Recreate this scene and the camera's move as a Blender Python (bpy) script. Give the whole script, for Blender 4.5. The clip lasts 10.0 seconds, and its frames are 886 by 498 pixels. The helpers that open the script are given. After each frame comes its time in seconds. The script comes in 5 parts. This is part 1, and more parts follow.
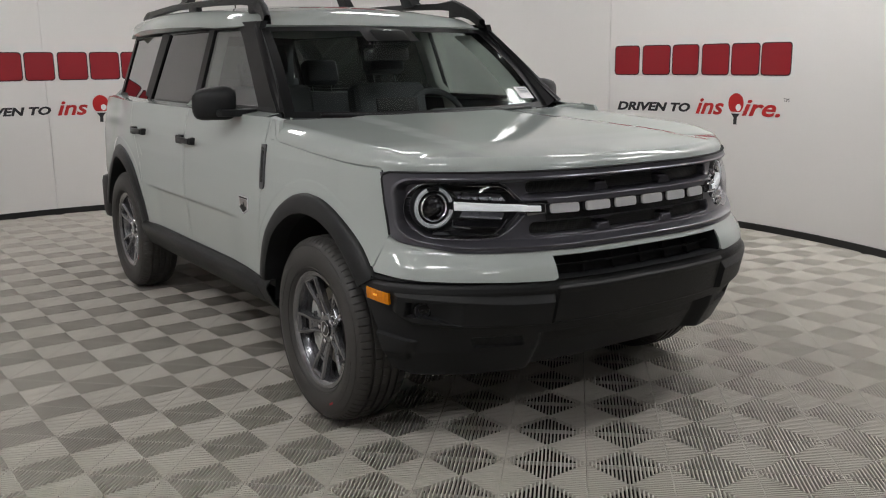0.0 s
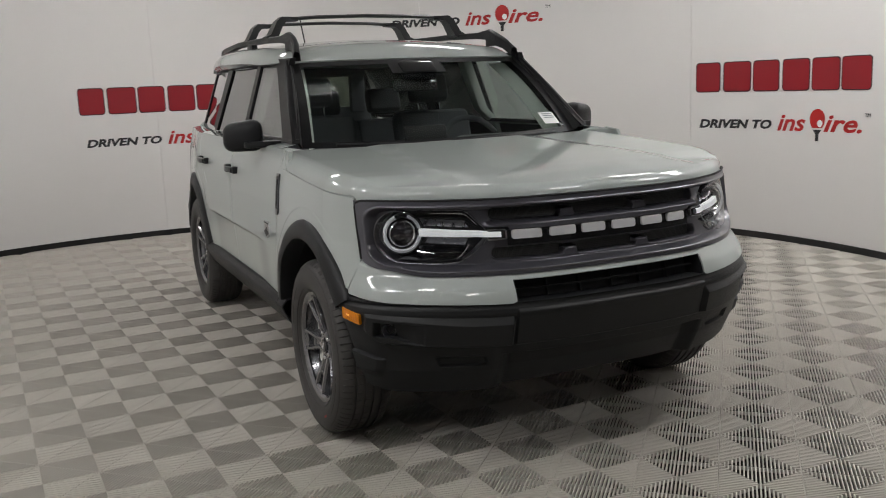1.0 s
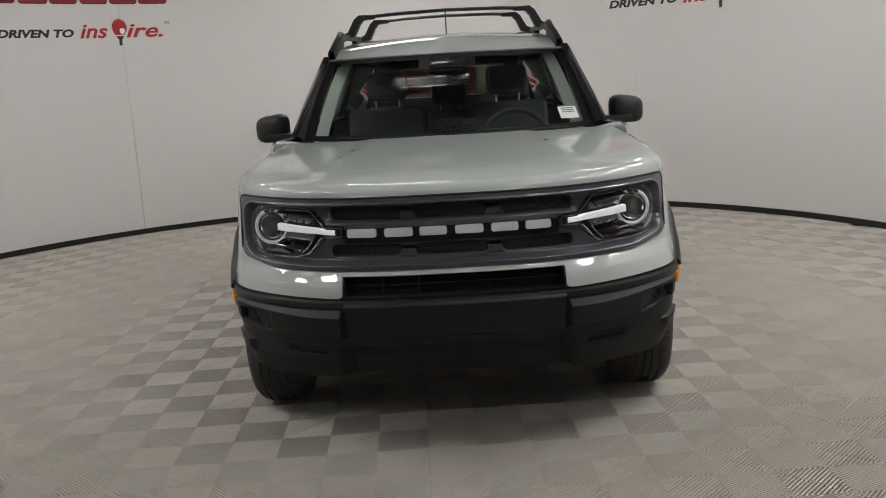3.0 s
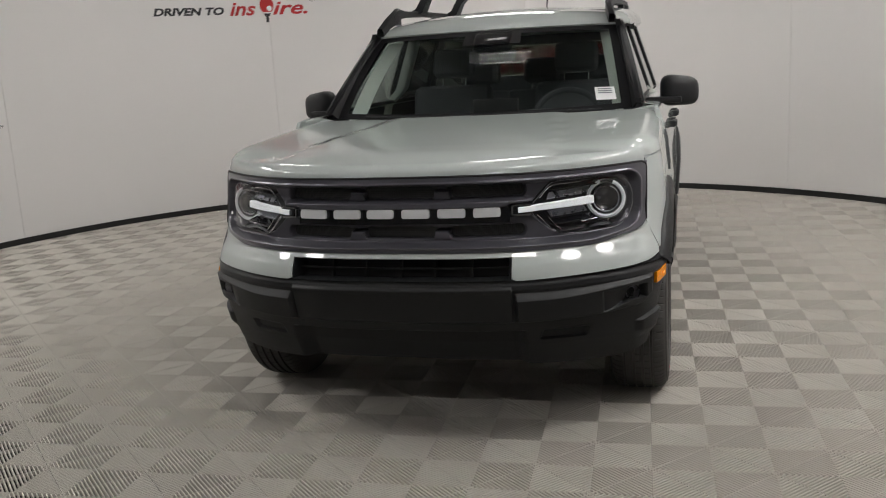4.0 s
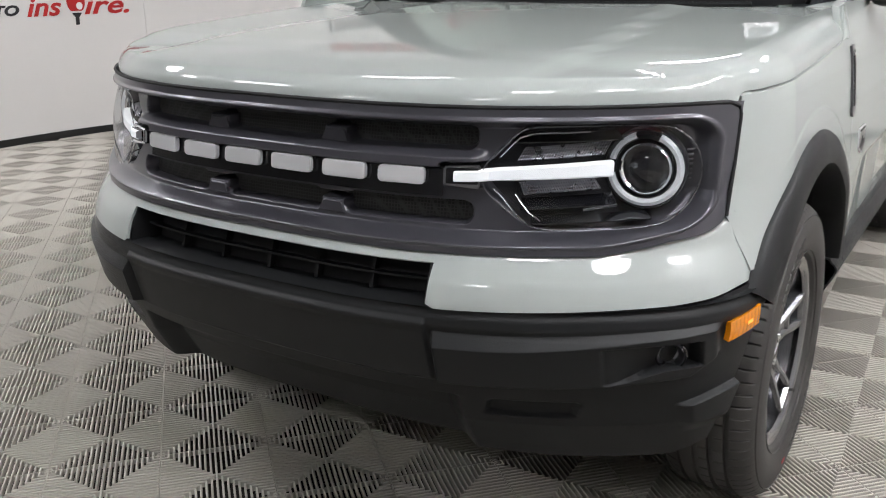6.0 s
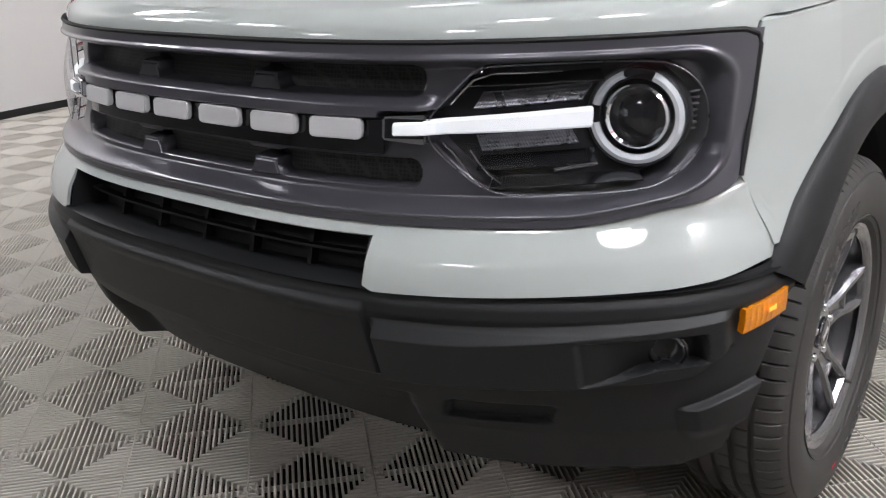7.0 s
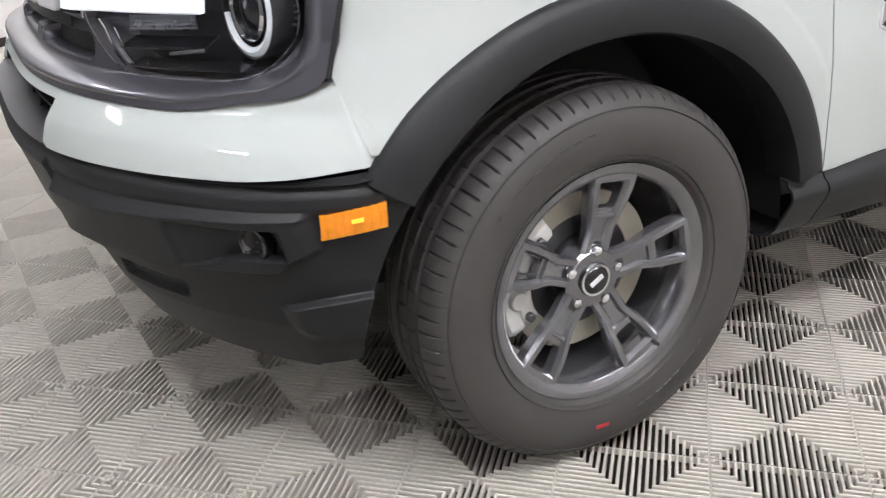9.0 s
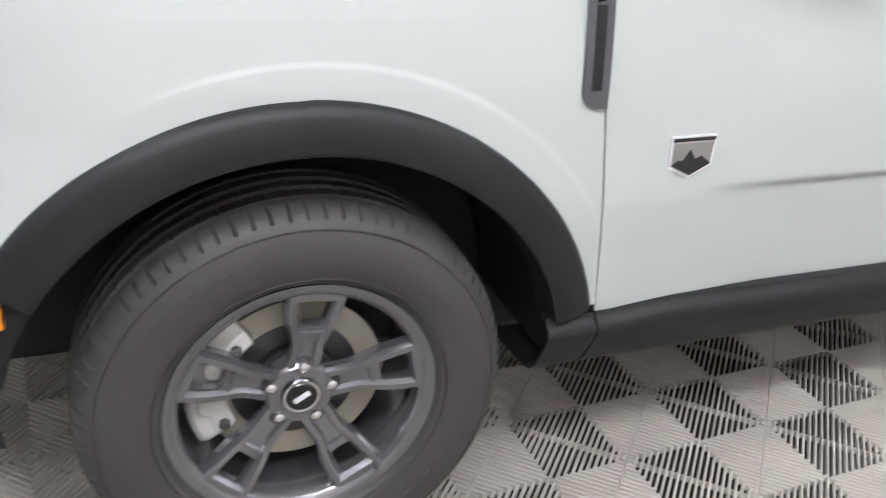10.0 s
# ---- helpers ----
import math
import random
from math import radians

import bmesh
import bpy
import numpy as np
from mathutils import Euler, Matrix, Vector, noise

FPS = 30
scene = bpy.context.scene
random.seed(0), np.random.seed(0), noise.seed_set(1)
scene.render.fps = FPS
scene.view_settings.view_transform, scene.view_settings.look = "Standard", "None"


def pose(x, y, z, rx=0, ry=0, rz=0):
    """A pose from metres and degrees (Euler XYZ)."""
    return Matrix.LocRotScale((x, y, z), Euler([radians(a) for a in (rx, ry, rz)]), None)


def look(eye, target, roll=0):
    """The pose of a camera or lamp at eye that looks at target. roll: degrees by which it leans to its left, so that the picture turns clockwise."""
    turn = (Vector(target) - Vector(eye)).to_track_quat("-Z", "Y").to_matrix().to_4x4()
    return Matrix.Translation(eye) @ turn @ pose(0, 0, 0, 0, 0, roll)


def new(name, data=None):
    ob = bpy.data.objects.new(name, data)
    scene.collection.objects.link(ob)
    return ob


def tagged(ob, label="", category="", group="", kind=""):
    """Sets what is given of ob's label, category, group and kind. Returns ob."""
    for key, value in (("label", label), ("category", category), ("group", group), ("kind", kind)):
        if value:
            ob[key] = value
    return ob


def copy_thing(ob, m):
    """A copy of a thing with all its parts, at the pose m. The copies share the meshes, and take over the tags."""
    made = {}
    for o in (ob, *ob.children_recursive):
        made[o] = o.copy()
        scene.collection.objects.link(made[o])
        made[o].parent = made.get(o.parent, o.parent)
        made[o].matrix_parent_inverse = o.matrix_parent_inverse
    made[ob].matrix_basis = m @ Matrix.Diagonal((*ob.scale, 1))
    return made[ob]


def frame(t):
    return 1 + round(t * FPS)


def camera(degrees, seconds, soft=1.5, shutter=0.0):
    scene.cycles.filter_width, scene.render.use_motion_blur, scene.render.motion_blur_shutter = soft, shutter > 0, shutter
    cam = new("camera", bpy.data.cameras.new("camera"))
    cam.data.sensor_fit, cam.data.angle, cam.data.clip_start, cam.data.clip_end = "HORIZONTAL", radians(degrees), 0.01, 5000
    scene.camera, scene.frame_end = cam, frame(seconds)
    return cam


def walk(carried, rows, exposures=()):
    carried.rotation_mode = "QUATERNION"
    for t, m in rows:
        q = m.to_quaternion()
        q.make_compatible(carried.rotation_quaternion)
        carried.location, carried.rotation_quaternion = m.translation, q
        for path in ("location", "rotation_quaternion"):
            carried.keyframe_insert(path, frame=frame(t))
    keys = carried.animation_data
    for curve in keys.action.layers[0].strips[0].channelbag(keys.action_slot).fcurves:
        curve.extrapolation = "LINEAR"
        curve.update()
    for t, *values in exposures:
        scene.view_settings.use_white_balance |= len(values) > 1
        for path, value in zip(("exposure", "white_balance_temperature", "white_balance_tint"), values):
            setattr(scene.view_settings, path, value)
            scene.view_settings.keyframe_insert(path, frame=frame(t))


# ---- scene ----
cam = camera(52.2, 10.0, 1.0, 0.25)
PATH = [
    (0, (-2.358, -3.03, 1.368), (-1.266, -1.404, 0.962), -0.6),
    (0.5, (-2.212, -3.19, 1.379), (-1.21, -1.497, 1.016), -1.3),
    (1, (-1.889, -3.48, 1.412), (-1.078, -1.688, 1.05), -2.3),
    (1.5, (-1.43, -3.675, 1.421), (-0.835, -1.802, 1.047), -3.4),
    (2, (-0.94, -3.895, 1.432), (-0.558, -1.965, 1.075), -3.5),
    (2.5, (-0.457, -3.998, 1.422), (-0.298, -2.037, 1.06), -3.2),
    (2.7, (-0.256, -4.01, 1.438), (-0.178, -2.046, 1.067), -3.1),
    (4, (0.994, -3.764, 1.401), (0.468, -1.878, 0.994), -3.2),
    (4.5, (1.342, -3.39, 1.361), (0.565, -1.6, 0.92), -0.8),
    (5, (1.373, -2.935, 1.323), (0.497, -1.205, 0.832), -0.8),
    (5.5, (1.303, -2.474, 1.298), (0.379, -0.784, 0.761), -0.1),
    (6.8, (1.257, -1.761, 1.181), (0.093, -0.283, 0.503), -2.5),
    (7, (1.297, -1.722, 1.173), (0.12, -0.257, 0.487), -2.7),
    (7.5, (1.455, -1.603, 1.121), (0.144, -0.26, 0.43), -4.5),
    (8, (1.679, -1.448, 1.143), (0.21, -0.285, 0.443), -6.6),
    (8.5, (1.857, -1.183, 1.144), (0.317, -0.184, 0.351), -5.3),
    (9, (2.045, -0.9, 1.109), (0.428, -0.066, 0.277), -2.4),
    (9.5, (2.078, -0.644, 1.218), (0.482, 0.144, 0.306), 1.6),
    (10, (2.08, -0.275, 1.287), (0.444, 0.436, 0.382), 5.2),
]
EXPOSURES = [(0.0, 0.20, 6400, 10), (2.7, 0.15, 6500, 10), (4.0, 0.25, 6500, 10), (4.5, 0.46, 6450, 10), (5.0, 0.47, 6400, 10), (5.5, 0.77, 6300, 10), (7.0, 0.78, 6200, 13), (7.5, 0.85, 6200, 13), (8.0, 1.10, 6200, 13), (8.5, 1.18, 6200, 13), (9.0, 1.22, 6200, 13), (9.5, 1.24, 6150, 13), (10.0, 1.16, 6100, 13)]
walk(cam, [(t, look(eye, target, roll)) for t, eye, target, roll in PATH], EXPOSURES)

# ---- light ----
world = bpy.data.worlds.new("world")
scene.world = world
world.use_nodes = True
world.node_tree.nodes["Background"].inputs[0].default_value = (0.9, 0.95, 1.0, 1)
world.node_tree.nodes["Background"].inputs[1].default_value = 0.02

PANEL_GLOW, TUBE_GLOW = 25.0, 8.0


# ---- materials ----
def nodes_of(name):
    m = bpy.data.materials.new(name)
    m.use_nodes = True
    nt = m.node_tree
    return m, nt, nt.nodes["Principled BSDF"]


def surface(name, colour, rough=0.5, metal=0.0, coat=0.0, spread=0.08, scale=6.0, fine=120.0, bump=0.05, spec=0.5, wear=0.15):
    """A surface whose colour and roughness drift at a large and a fine scale, with a fine relief."""
    m, nt, b = nodes_of(name)
    co = nt.nodes.new("ShaderNodeTexCoord")
    big, small = nt.nodes.new("ShaderNodeTexNoise"), nt.nodes.new("ShaderNodeTexNoise")
    big.inputs["Scale"].default_value, small.inputs["Scale"].default_value = scale, fine
    big.inputs["Detail"].default_value = 5
    mix = nt.nodes.new("ShaderNodeMix")
    mix.data_type = "RGBA"
    mix.inputs["A"].default_value = (*[c * (1 - spread) for c in colour], 1)
    mix.inputs["B"].default_value = (*[min(1, c * (1 + spread)) for c in colour], 1)
    add = nt.nodes.new("ShaderNodeMath")
    add.operation = "MULTIPLY_ADD"
    add.inputs[1].default_value = 0.35
    nt.links.new(small.outputs[0], add.inputs[0])
    half = nt.nodes.new("ShaderNodeMath")
    half.operation = "MULTIPLY"
    half.inputs[1].default_value = 0.65
    nt.links.new(big.outputs[0], half.inputs[0])
    nt.links.new(half.outputs[0], add.inputs[2])
    nt.links.new(add.outputs[0], mix.inputs["Factor"])
    nt.links.new(mix.outputs["Result"], b.inputs["Base Color"])
    for n in (big, small):
        nt.links.new(co.outputs["Object"], n.inputs["Vector"])
    ramp = nt.nodes.new("ShaderNodeMapRange")
    ramp.inputs["To Min"].default_value, ramp.inputs["To Max"].default_value = rough * (1 - wear), min(1, rough * (1 + wear))
    nt.links.new(big.outputs[0], ramp.inputs["Value"])
    nt.links.new(ramp.outputs[0], b.inputs["Roughness"])
    b.inputs["Metallic"].default_value, b.inputs["Coat Weight"].default_value = metal, coat
    b.inputs["Coat Roughness"].default_value = 0.03
    b.inputs["Specular IOR Level"].default_value = spec
    if bump:
        bp = nt.nodes.new("ShaderNodeBump")
        bp.inputs["Strength"].default_value, bp.inputs["Distance"].default_value = bump, 0.002
        nt.links.new(small.outputs[0], bp.inputs["Height"])
        nt.links.new(bp.outputs[0], b.inputs["Normal"])
    return m


def glowing(name, colour, strength):
    m, nt, b = nodes_of(name)
    b.inputs["Base Color"].default_value = (*colour, 1)
    b.inputs["Emission Color"].default_value = (*colour, 1)
    b.inputs["Emission Strength"].default_value = strength
    return m


def glass(name, tint, rough=0.0, gloss=1.0):
    """A thin pane: what lies behind is tinted, and the Fresnel reflection lies over it."""
    m, nt, b = nodes_of(name)
    nt.nodes.remove(b)
    clear, shine, mix = nt.nodes.new("ShaderNodeBsdfTransparent"), nt.nodes.new("ShaderNodeBsdfGlossy"), nt.nodes.new("ShaderNodeMixShader")
    clear.inputs[0].default_value, shine.inputs["Roughness"].default_value = (*tint, 1), rough
    lay = nt.nodes.new("ShaderNodeLayerWeight")
    lay.inputs["Blend"].default_value = 0.5
    power, mul = nt.nodes.new("ShaderNodeMath"), nt.nodes.new("ShaderNodeMath")
    power.operation, power.inputs[1].default_value = "POWER", 4.5
    mul.operation, mul.inputs[1].default_value, mul.inputs[2].default_value = "MULTIPLY_ADD", 0.9 * gloss, 0.03 * gloss
    nt.links.new(lay.outputs["Facing"], power.inputs[0])
    nt.links.new(power.outputs[0], mul.inputs[0])
    nt.links.new(mul.outputs[0], mix.inputs[0])
    nt.links.new(clear.outputs[0], mix.inputs[1])
    nt.links.new(shine.outputs[0], mix.inputs[2])
    nt.links.new(mix.outputs[0], nt.nodes["Material Output"].inputs[0])
    return m


PAINT = surface("sage_grey_paint", (0.455, 0.49, 0.475), 0.45, 0, 1.0, 0.02, 3, 900, 0.0, 0.0, 0.1)
PLASTIC = surface("black_grained_plastic", (0.0138, 0.0145, 0.0158), 0.46, 0, 0, 0.15, 5, 700, 0.25, 0.33)
GLOSSBLACK = surface("gloss_black", (0.008, 0.008, 0.010), 0.12, 0, 0.5, 0.1, 5, 300, 0.0)
SATINBLACK = surface("satin_black_trim", (0.009, 0.009, 0.010), 0.42, 0, 0, 0.1, 5, 300, 0.0, 0.22)
GUNMETAL = surface("gunmetal_paint", (0.092, 0.090, 0.106), 0.32, 0.45, 0.45, 0.06, 6, 900, 0.02)
VENTGREY = surface("dark_grey_satin_plastic", (0.075, 0.076, 0.082), 0.38, 0, 0, 0.08, 5, 300, 0.0)
BLACKHOLE = surface("dark_plastic", (0.008, 0.008, 0.009), 0.7, 0, 0, 0.2, 8, 200, 0.1)
SILVER = surface("silver_paint", (0.72, 0.72, 0.74), 0.3, 0.15, 0.3, 0.03, 20, 900, 0.0)
CHROME = surface("chrome", (0.75, 0.75, 0.77), 0.08, 1.0, 0, 0.03, 20, 300, 0.0)
RUBBER = surface("tyre_rubber", (0.050, 0.047, 0.045), 0.56, 0, 0, 0.2, 7, 260, 0.2)
ALLOY = surface("dark_carbonized_alloy", (0.200, 0.200, 0.214), 0.24, 0.70, 0.9, 0.06, 20, 800, 0.02)
LAMPBLACK = surface("lamp_housing_black", (0.016, 0.016, 0.019), 0.32, 0, 0, 0.1, 5, 300, 0.0, 0.4)
LAMPCHROME = surface("dark_lamp_chrome", (0.22, 0.22, 0.24), 0.28, 1.0, 0, 0.3, 40, 420, 0.3)
STEEL = surface("brushed_steel", (0.42, 0.41, 0.40), 0.35, 0.9, 0, 0.15, 20, 500, 0.05)
DISC = surface("dark_brake_disc", (0.10, 0.10, 0.105), 0.45, 0.8, 0, 0.2, 25, 300, 0.1)
DISCFACE = surface("pale_machined_iron", (0.40, 0.375, 0.31), 0.45, 0.25, 0, 0.12, 25, 300, 0.1)
CALIPER = surface("cast_caliper_metal", (0.62, 0.62, 0.60), 0.42, 0.3, 0, 0.15, 25, 300, 0.1)
FABRIC = surface("charcoal_seat_cloth", (0.062, 0.066, 0.072), 0.9, 0, 0, 0.2, 10, 600, 0.3)
TRIM = surface("pale_grey_trim", (0.52, 0.55, 0.51), 0.75, 0, 0, 0.05, 10, 400, 0.1)
AMBER = surface("amber_lens", (0.76, 0.25, 0.003), 0.14, 0, 0.5, 0.30, 45, 260, 0.25)
RING = glowing("lit_lamp_white", (0.58, 0.60, 0.62), 0.13)
AMBERGLINT = glowing("amber_glint_glow", (1.0, 0.42, 0.02), 0.5)
BARGLOW = glowing("lit_bar_white", (0.80, 0.82, 0.83), 0.24)
WINDSCREEN = glass("windscreen_glass", (0.88, 0.92, 0.90), 0.0, 0.45)
SIDEGLASS = glass("tinted_side_glass", (0.66, 0.69, 0.68), 0.0, 1.5)
DARKGLASS = glass("privacy_glass", (0.15, 0.16, 0.155), 0.0, 1.5)
REARGLASS = glass("rear_glass", (0.30, 0.32, 0.28), 0.0, 1.0)
LENS = glass("clear_lamp_lens", (0.95, 0.95, 0.96), 0.0, 1.1)
PAPER = surface("white_paper", (0.85, 0.85, 0.85), 0.6, 0, 0, 0.02, 30, 300, 0.0)
GREYINK = surface("grey_print", (0.30, 0.32, 0.34), 0.6, 0, 0, 0.05, 30, 300, 0.0)
WALLPAINT = surface("white_wall_paint", (0.72, 0.70, 0.685), 0.42, 0, 0, 0.03, 0.8, 60, 0.03)
GREYWALL = surface("grey_wall_paint", (0.14, 0.137, 0.134), 0.6, 0, 0, 0.04, 0.8, 60, 0.03)
CEILPAINT = surface("ceiling_paint", (0.46, 0.46, 0.455), 0.8, 0, 0, 0.03, 1.0, 60, 0.05)
BASEBLACK = surface("black_skirting", (0.010, 0.010, 0.010), 0.5, 0, 0, 0.2, 5, 200, 0.05)
SUBFLOOR = surface("dark_subfloor", (0.018, 0.015, 0.011), 0.9, 0, 0, 0.3, 3, 80, 0.1)
RED = surface("dark_red_vinyl", (0.27, 0.006, 0.014), 0.45, 0, 0, 0.08, 9, 200, 0.0)
BRIGHTRED = surface("red_vinyl", (0.45, 0.012, 0.012), 0.45, 0, 0, 0.08, 9, 200, 0.0)
INK = surface("black_vinyl", (0.012, 0.012, 0.014), 0.45, 0, 0, 0.1, 9, 200, 0.0)
OUTLINE = surface("dark_outline_vinyl", (0.035, 0.015, 0.020), 0.45, 0, 0, 0.1, 9, 200, 0.0)
REDMARK = surface("red_paint_mark", (0.45, 0.03, 0.04), 0.6, 0, 0, 0.3, 60, 300, 0.0)


def tile_material():
    """Ribbed grey plastic, a little different from tile to tile."""
    m, nt, b = nodes_of("ribbed_floor_plastic")
    info, co = nt.nodes.new("ShaderNodeObjectInfo"), nt.nodes.new("ShaderNodeNewGeometry")
    n1 = nt.nodes.new("ShaderNodeTexNoise")
    n1.inputs["Scale"].default_value, n1.inputs["Detail"].default_value = 1.6, 6
    nt.links.new(co.outputs["Position"], n1.inputs["Vector"])
    n2 = nt.nodes.new("ShaderNodeTexNoise")
    n2.inputs["Scale"].default_value, n2.inputs["Detail"].default_value = 45, 4
    nt.links.new(co.outputs["Position"], n2.inputs["Vector"])
    mix = nt.nodes.new("ShaderNodeMix")
    mix.data_type = "RGBA"
    mix.inputs["A"].default_value, mix.inputs["B"].default_value = (0.44, 0.414, 0.368, 1), (0.56, 0.531, 0.478, 1)
    s = nt.nodes.new("ShaderNodeMath")
    s.operation = "MULTIPLY_ADD"
    s.inputs[1].default_value = 0.25
    nt.links.new(n2.outputs[0], s.inputs[0])
    s2 = nt.nodes.new("ShaderNodeMath")
    s2.operation = "MULTIPLY_ADD"
    s2.inputs[1].default_value = 0.25
    nt.links.new(info.outputs["Random"], s2.inputs[0])
    h = nt.nodes.new("ShaderNodeMath")
    h.operation = "MULTIPLY"
    h.inputs[1].default_value = 0.6
    nt.links.new(n1.outputs[0], h.inputs[0])
    nt.links.new(h.outputs[0], s2.inputs[2])
    nt.links.new(s2.outputs[0], s.inputs[2])
    nt.links.new(s.outputs[0], mix.inputs["Factor"])
    nt.links.new(mix.outputs["Result"], b.inputs["Base Color"])
    b.inputs["Roughness"].default_value = 0.6
    b.inputs["Specular IOR Level"].default_value = 0.3
    return m


TILE = tile_material()


def mesh_material():
    """Fine dark honeycomb behind the grille's slots."""
    m, nt, b = nodes_of("grille_mesh")
    co, vor, ramp = nt.nodes.new("ShaderNodeTexCoord"), nt.nodes.new("ShaderNodeTexVoronoi"), nt.nodes.new("ShaderNodeMapRange")
    vor.feature = "DISTANCE_TO_EDGE"
    vor.inputs["Scale"].default_value, vor.inputs["Randomness"].default_value = 150, 0.15
    nt.links.new(co.outputs["Object"], vor.inputs["Vector"])
    ramp.inputs["From Min"].default_value, ramp.inputs["From Max"].default_value = 0.06, 0.20
    ramp.inputs["To Min"].default_value, ramp.inputs["To Max"].default_value = 0.035, 0.004
    nt.links.new(vor.outputs["Distance"], ramp.inputs["Value"])
    nt.links.new(ramp.outputs[0], b.inputs["Base Color"])
    b.inputs["Roughness"].default_value = 0.5
    return m


MESH = mesh_material()


# ---- building helpers ----
def part(name, bm, material, parent=None, label="", smooth=True, angle=35):
    """Links a bmesh as one mesh object under its thing."""
    me = bpy.data.meshes.new(name)
    bmesh.ops.recalc_face_normals(bm, faces=bm.faces)
    bm.to_mesh(me)
    bm.free()
    me.materials.append(material)
    if smooth:
        me.polygons.foreach_set("use_smooth", [True] * len(me.polygons))
        me.set_sharp_from_angle(angle=radians(angle))
    ob = new(name, me)
    ob.parent = parent
    if label:
        tagged(ob, label)
    return ob


def link(name, me, parent, m=None):
    ob = new(name, me)
    ob.parent = parent
    if m is not None:
        ob.matrix_basis = m
    return ob


def grid_into(bm, fn, us, vs):
    rows = [[bm.verts.new(fn(u, v)) for u in us] for v in vs]
    for a, b in zip(rows, rows[1:]):
        for i in range(len(us) - 1):
            q = [a[i], a[i + 1], b[i + 1], b[i]]
            try:
                bm.faces.new(q)
            except ValueError:
                pass
    return rows


def grid(fn, us, vs):
    bm = bmesh.new()
    grid_into(bm, fn, us, vs)
    return bm


def thick(bm, t):
    bmesh.ops.remove_doubles(bm, verts=bm.verts, dist=0.0002)
    bmesh.ops.recalc_face_normals(bm, faces=bm.faces)
    bmesh.ops.solidify(bm, geom=bm.faces[:], thickness=t)
    return bm


def flipped(bm):
    """The mirror image across the car's middle."""
    out = bm.copy()
    for v in out.verts:
        v.co.x = -v.co.x
    bmesh.ops.reverse_faces(out, faces=out.faces)
    return out


def both(name, bm, material, parent, label="", **kw):
    other = flipped(bm)
    return [part(name, bm, material, parent, label, **kw), part(name, other, material, parent, label, **kw)]


def box_into(bm, centre, size, bevel=0.0, turn=None, seg=2):
    m = Matrix.Translation(centre) @ (turn or Matrix()) @ Matrix.Diagonal((*size, 1))
    made = bmesh.ops.create_cube(bm, size=1, matrix=m)["verts"]
    if bevel:
        edges = list({e for v in made for e in v.link_edges})
        bmesh.ops.bevel(bm, geom=edges, offset=bevel, segments=seg, profile=0.6, affect="EDGES")


def box(centre, size, bevel=0.0, turn=None, seg=2):
    bm = bmesh.new()
    box_into(bm, centre, size, bevel, turn, seg)
    return bm


def revolve(profile, n, axis="x", wobble=None):
    """Turns (along, radius) points about the axis."""
    bm = bmesh.new()
    rings = []
    for i in range(n):
        a = 2 * math.pi * i / n
        ring = []
        for j, (h, r) in enumerate(profile):
            if wobble:
                r = r + wobble(i, j)
            ring.append(bm.verts.new((h, r * math.sin(a), r * math.cos(a)) if axis == "x" else (r * math.cos(a), r * math.sin(a), h)))
        rings.append(ring)
    for i in range(n):
        a, b = rings[i], rings[(i + 1) % n]
        for j in range(len(profile) - 1):
            bm.faces.new((a[j], a[j + 1], b[j + 1], b[j]))
    return bm


def prism_into(bm, outline, to3, depth):
    """An outline of (u, v) made solid: to3(u, v, w) places it, w runs from 0 to depth."""
    front = [bm.verts.new(to3(u, v, 0)) for u, v in outline]
    back = [bm.verts.new(to3(u, v, depth)) for u, v in outline]
    bm.faces.new(front)
    bm.faces.new(back[::-1])
    n = len(outline)
    for i in range(n):
        bm.faces.new((front[i], back[i], back[(i + 1) % n], front[(i + 1) % n]))


def tube(points, radius, seg=8, closed=False):
    """A round bar along points."""
    bm = bmesh.new()
    pts = [Vector(p) for p in points]
    rings = []
    for i, p in enumerate(pts):
        d = (pts[min(i + 1, len(pts) - 1)] - pts[max(i - 1, 0)]).normalized()
        if closed:
            d = (pts[(i + 1) % len(pts)] - pts[i - 1]).normalized()
        a = d.cross(Vector((0, 0, 1)) if abs(d.z) < 0.9 else Vector((1, 0, 0))).normalized()
        b = d.cross(a)
        rings.append([bm.verts.new(p + radius * (a * math.cos(t) + b * math.sin(t))) for t in [2 * math.pi * k / seg for k in range(seg)]])
    m = len(rings)
    for i in range(m if closed else m - 1):
        for k in range(seg):
            bm.faces.new((rings[i][k], rings[i][(k + 1) % seg], rings[(i + 1) % m][(k + 1) % seg], rings[(i + 1) % m][k]))
    if not closed:
        bm.faces.new(rings[0][::-1])
        bm.faces.new(rings[-1])
    return bm


def span(a, b, n):
    return [a + (b - a) * i / n for i in range(n + 1)]


def ease(a, b, v):
    t = min(1.0, max(0.0, (v - a) / (b - a)))
    return t * t * (3 - 2 * t)


def rbox(x, z, cx, cz, hx, hz, r):
    """The distance from a rounded rectangle, negative inside."""
    qx, qz = abs(x - cx) - hx + r, abs(z - cz) - hz + r
    return math.hypot(max(qx, 0), max(qz, 0)) + min(max(qx, qz), 0) - r


def lerp_table(v, xs, ys):
    return float(np.interp(v, xs, ys))


# ---- the room: a round photo booth with an open front ----
CX, CY, RW, TOP = -0.597, 1.58, 4.386, 3.3
ARC0, ARC1 = -38.0, 218.0


def on_wall(deg, z, off=0.0):
    a = radians(deg)
    return (CX + (RW + off) * math.cos(a), CY + (RW + off) * math.sin(a), z)


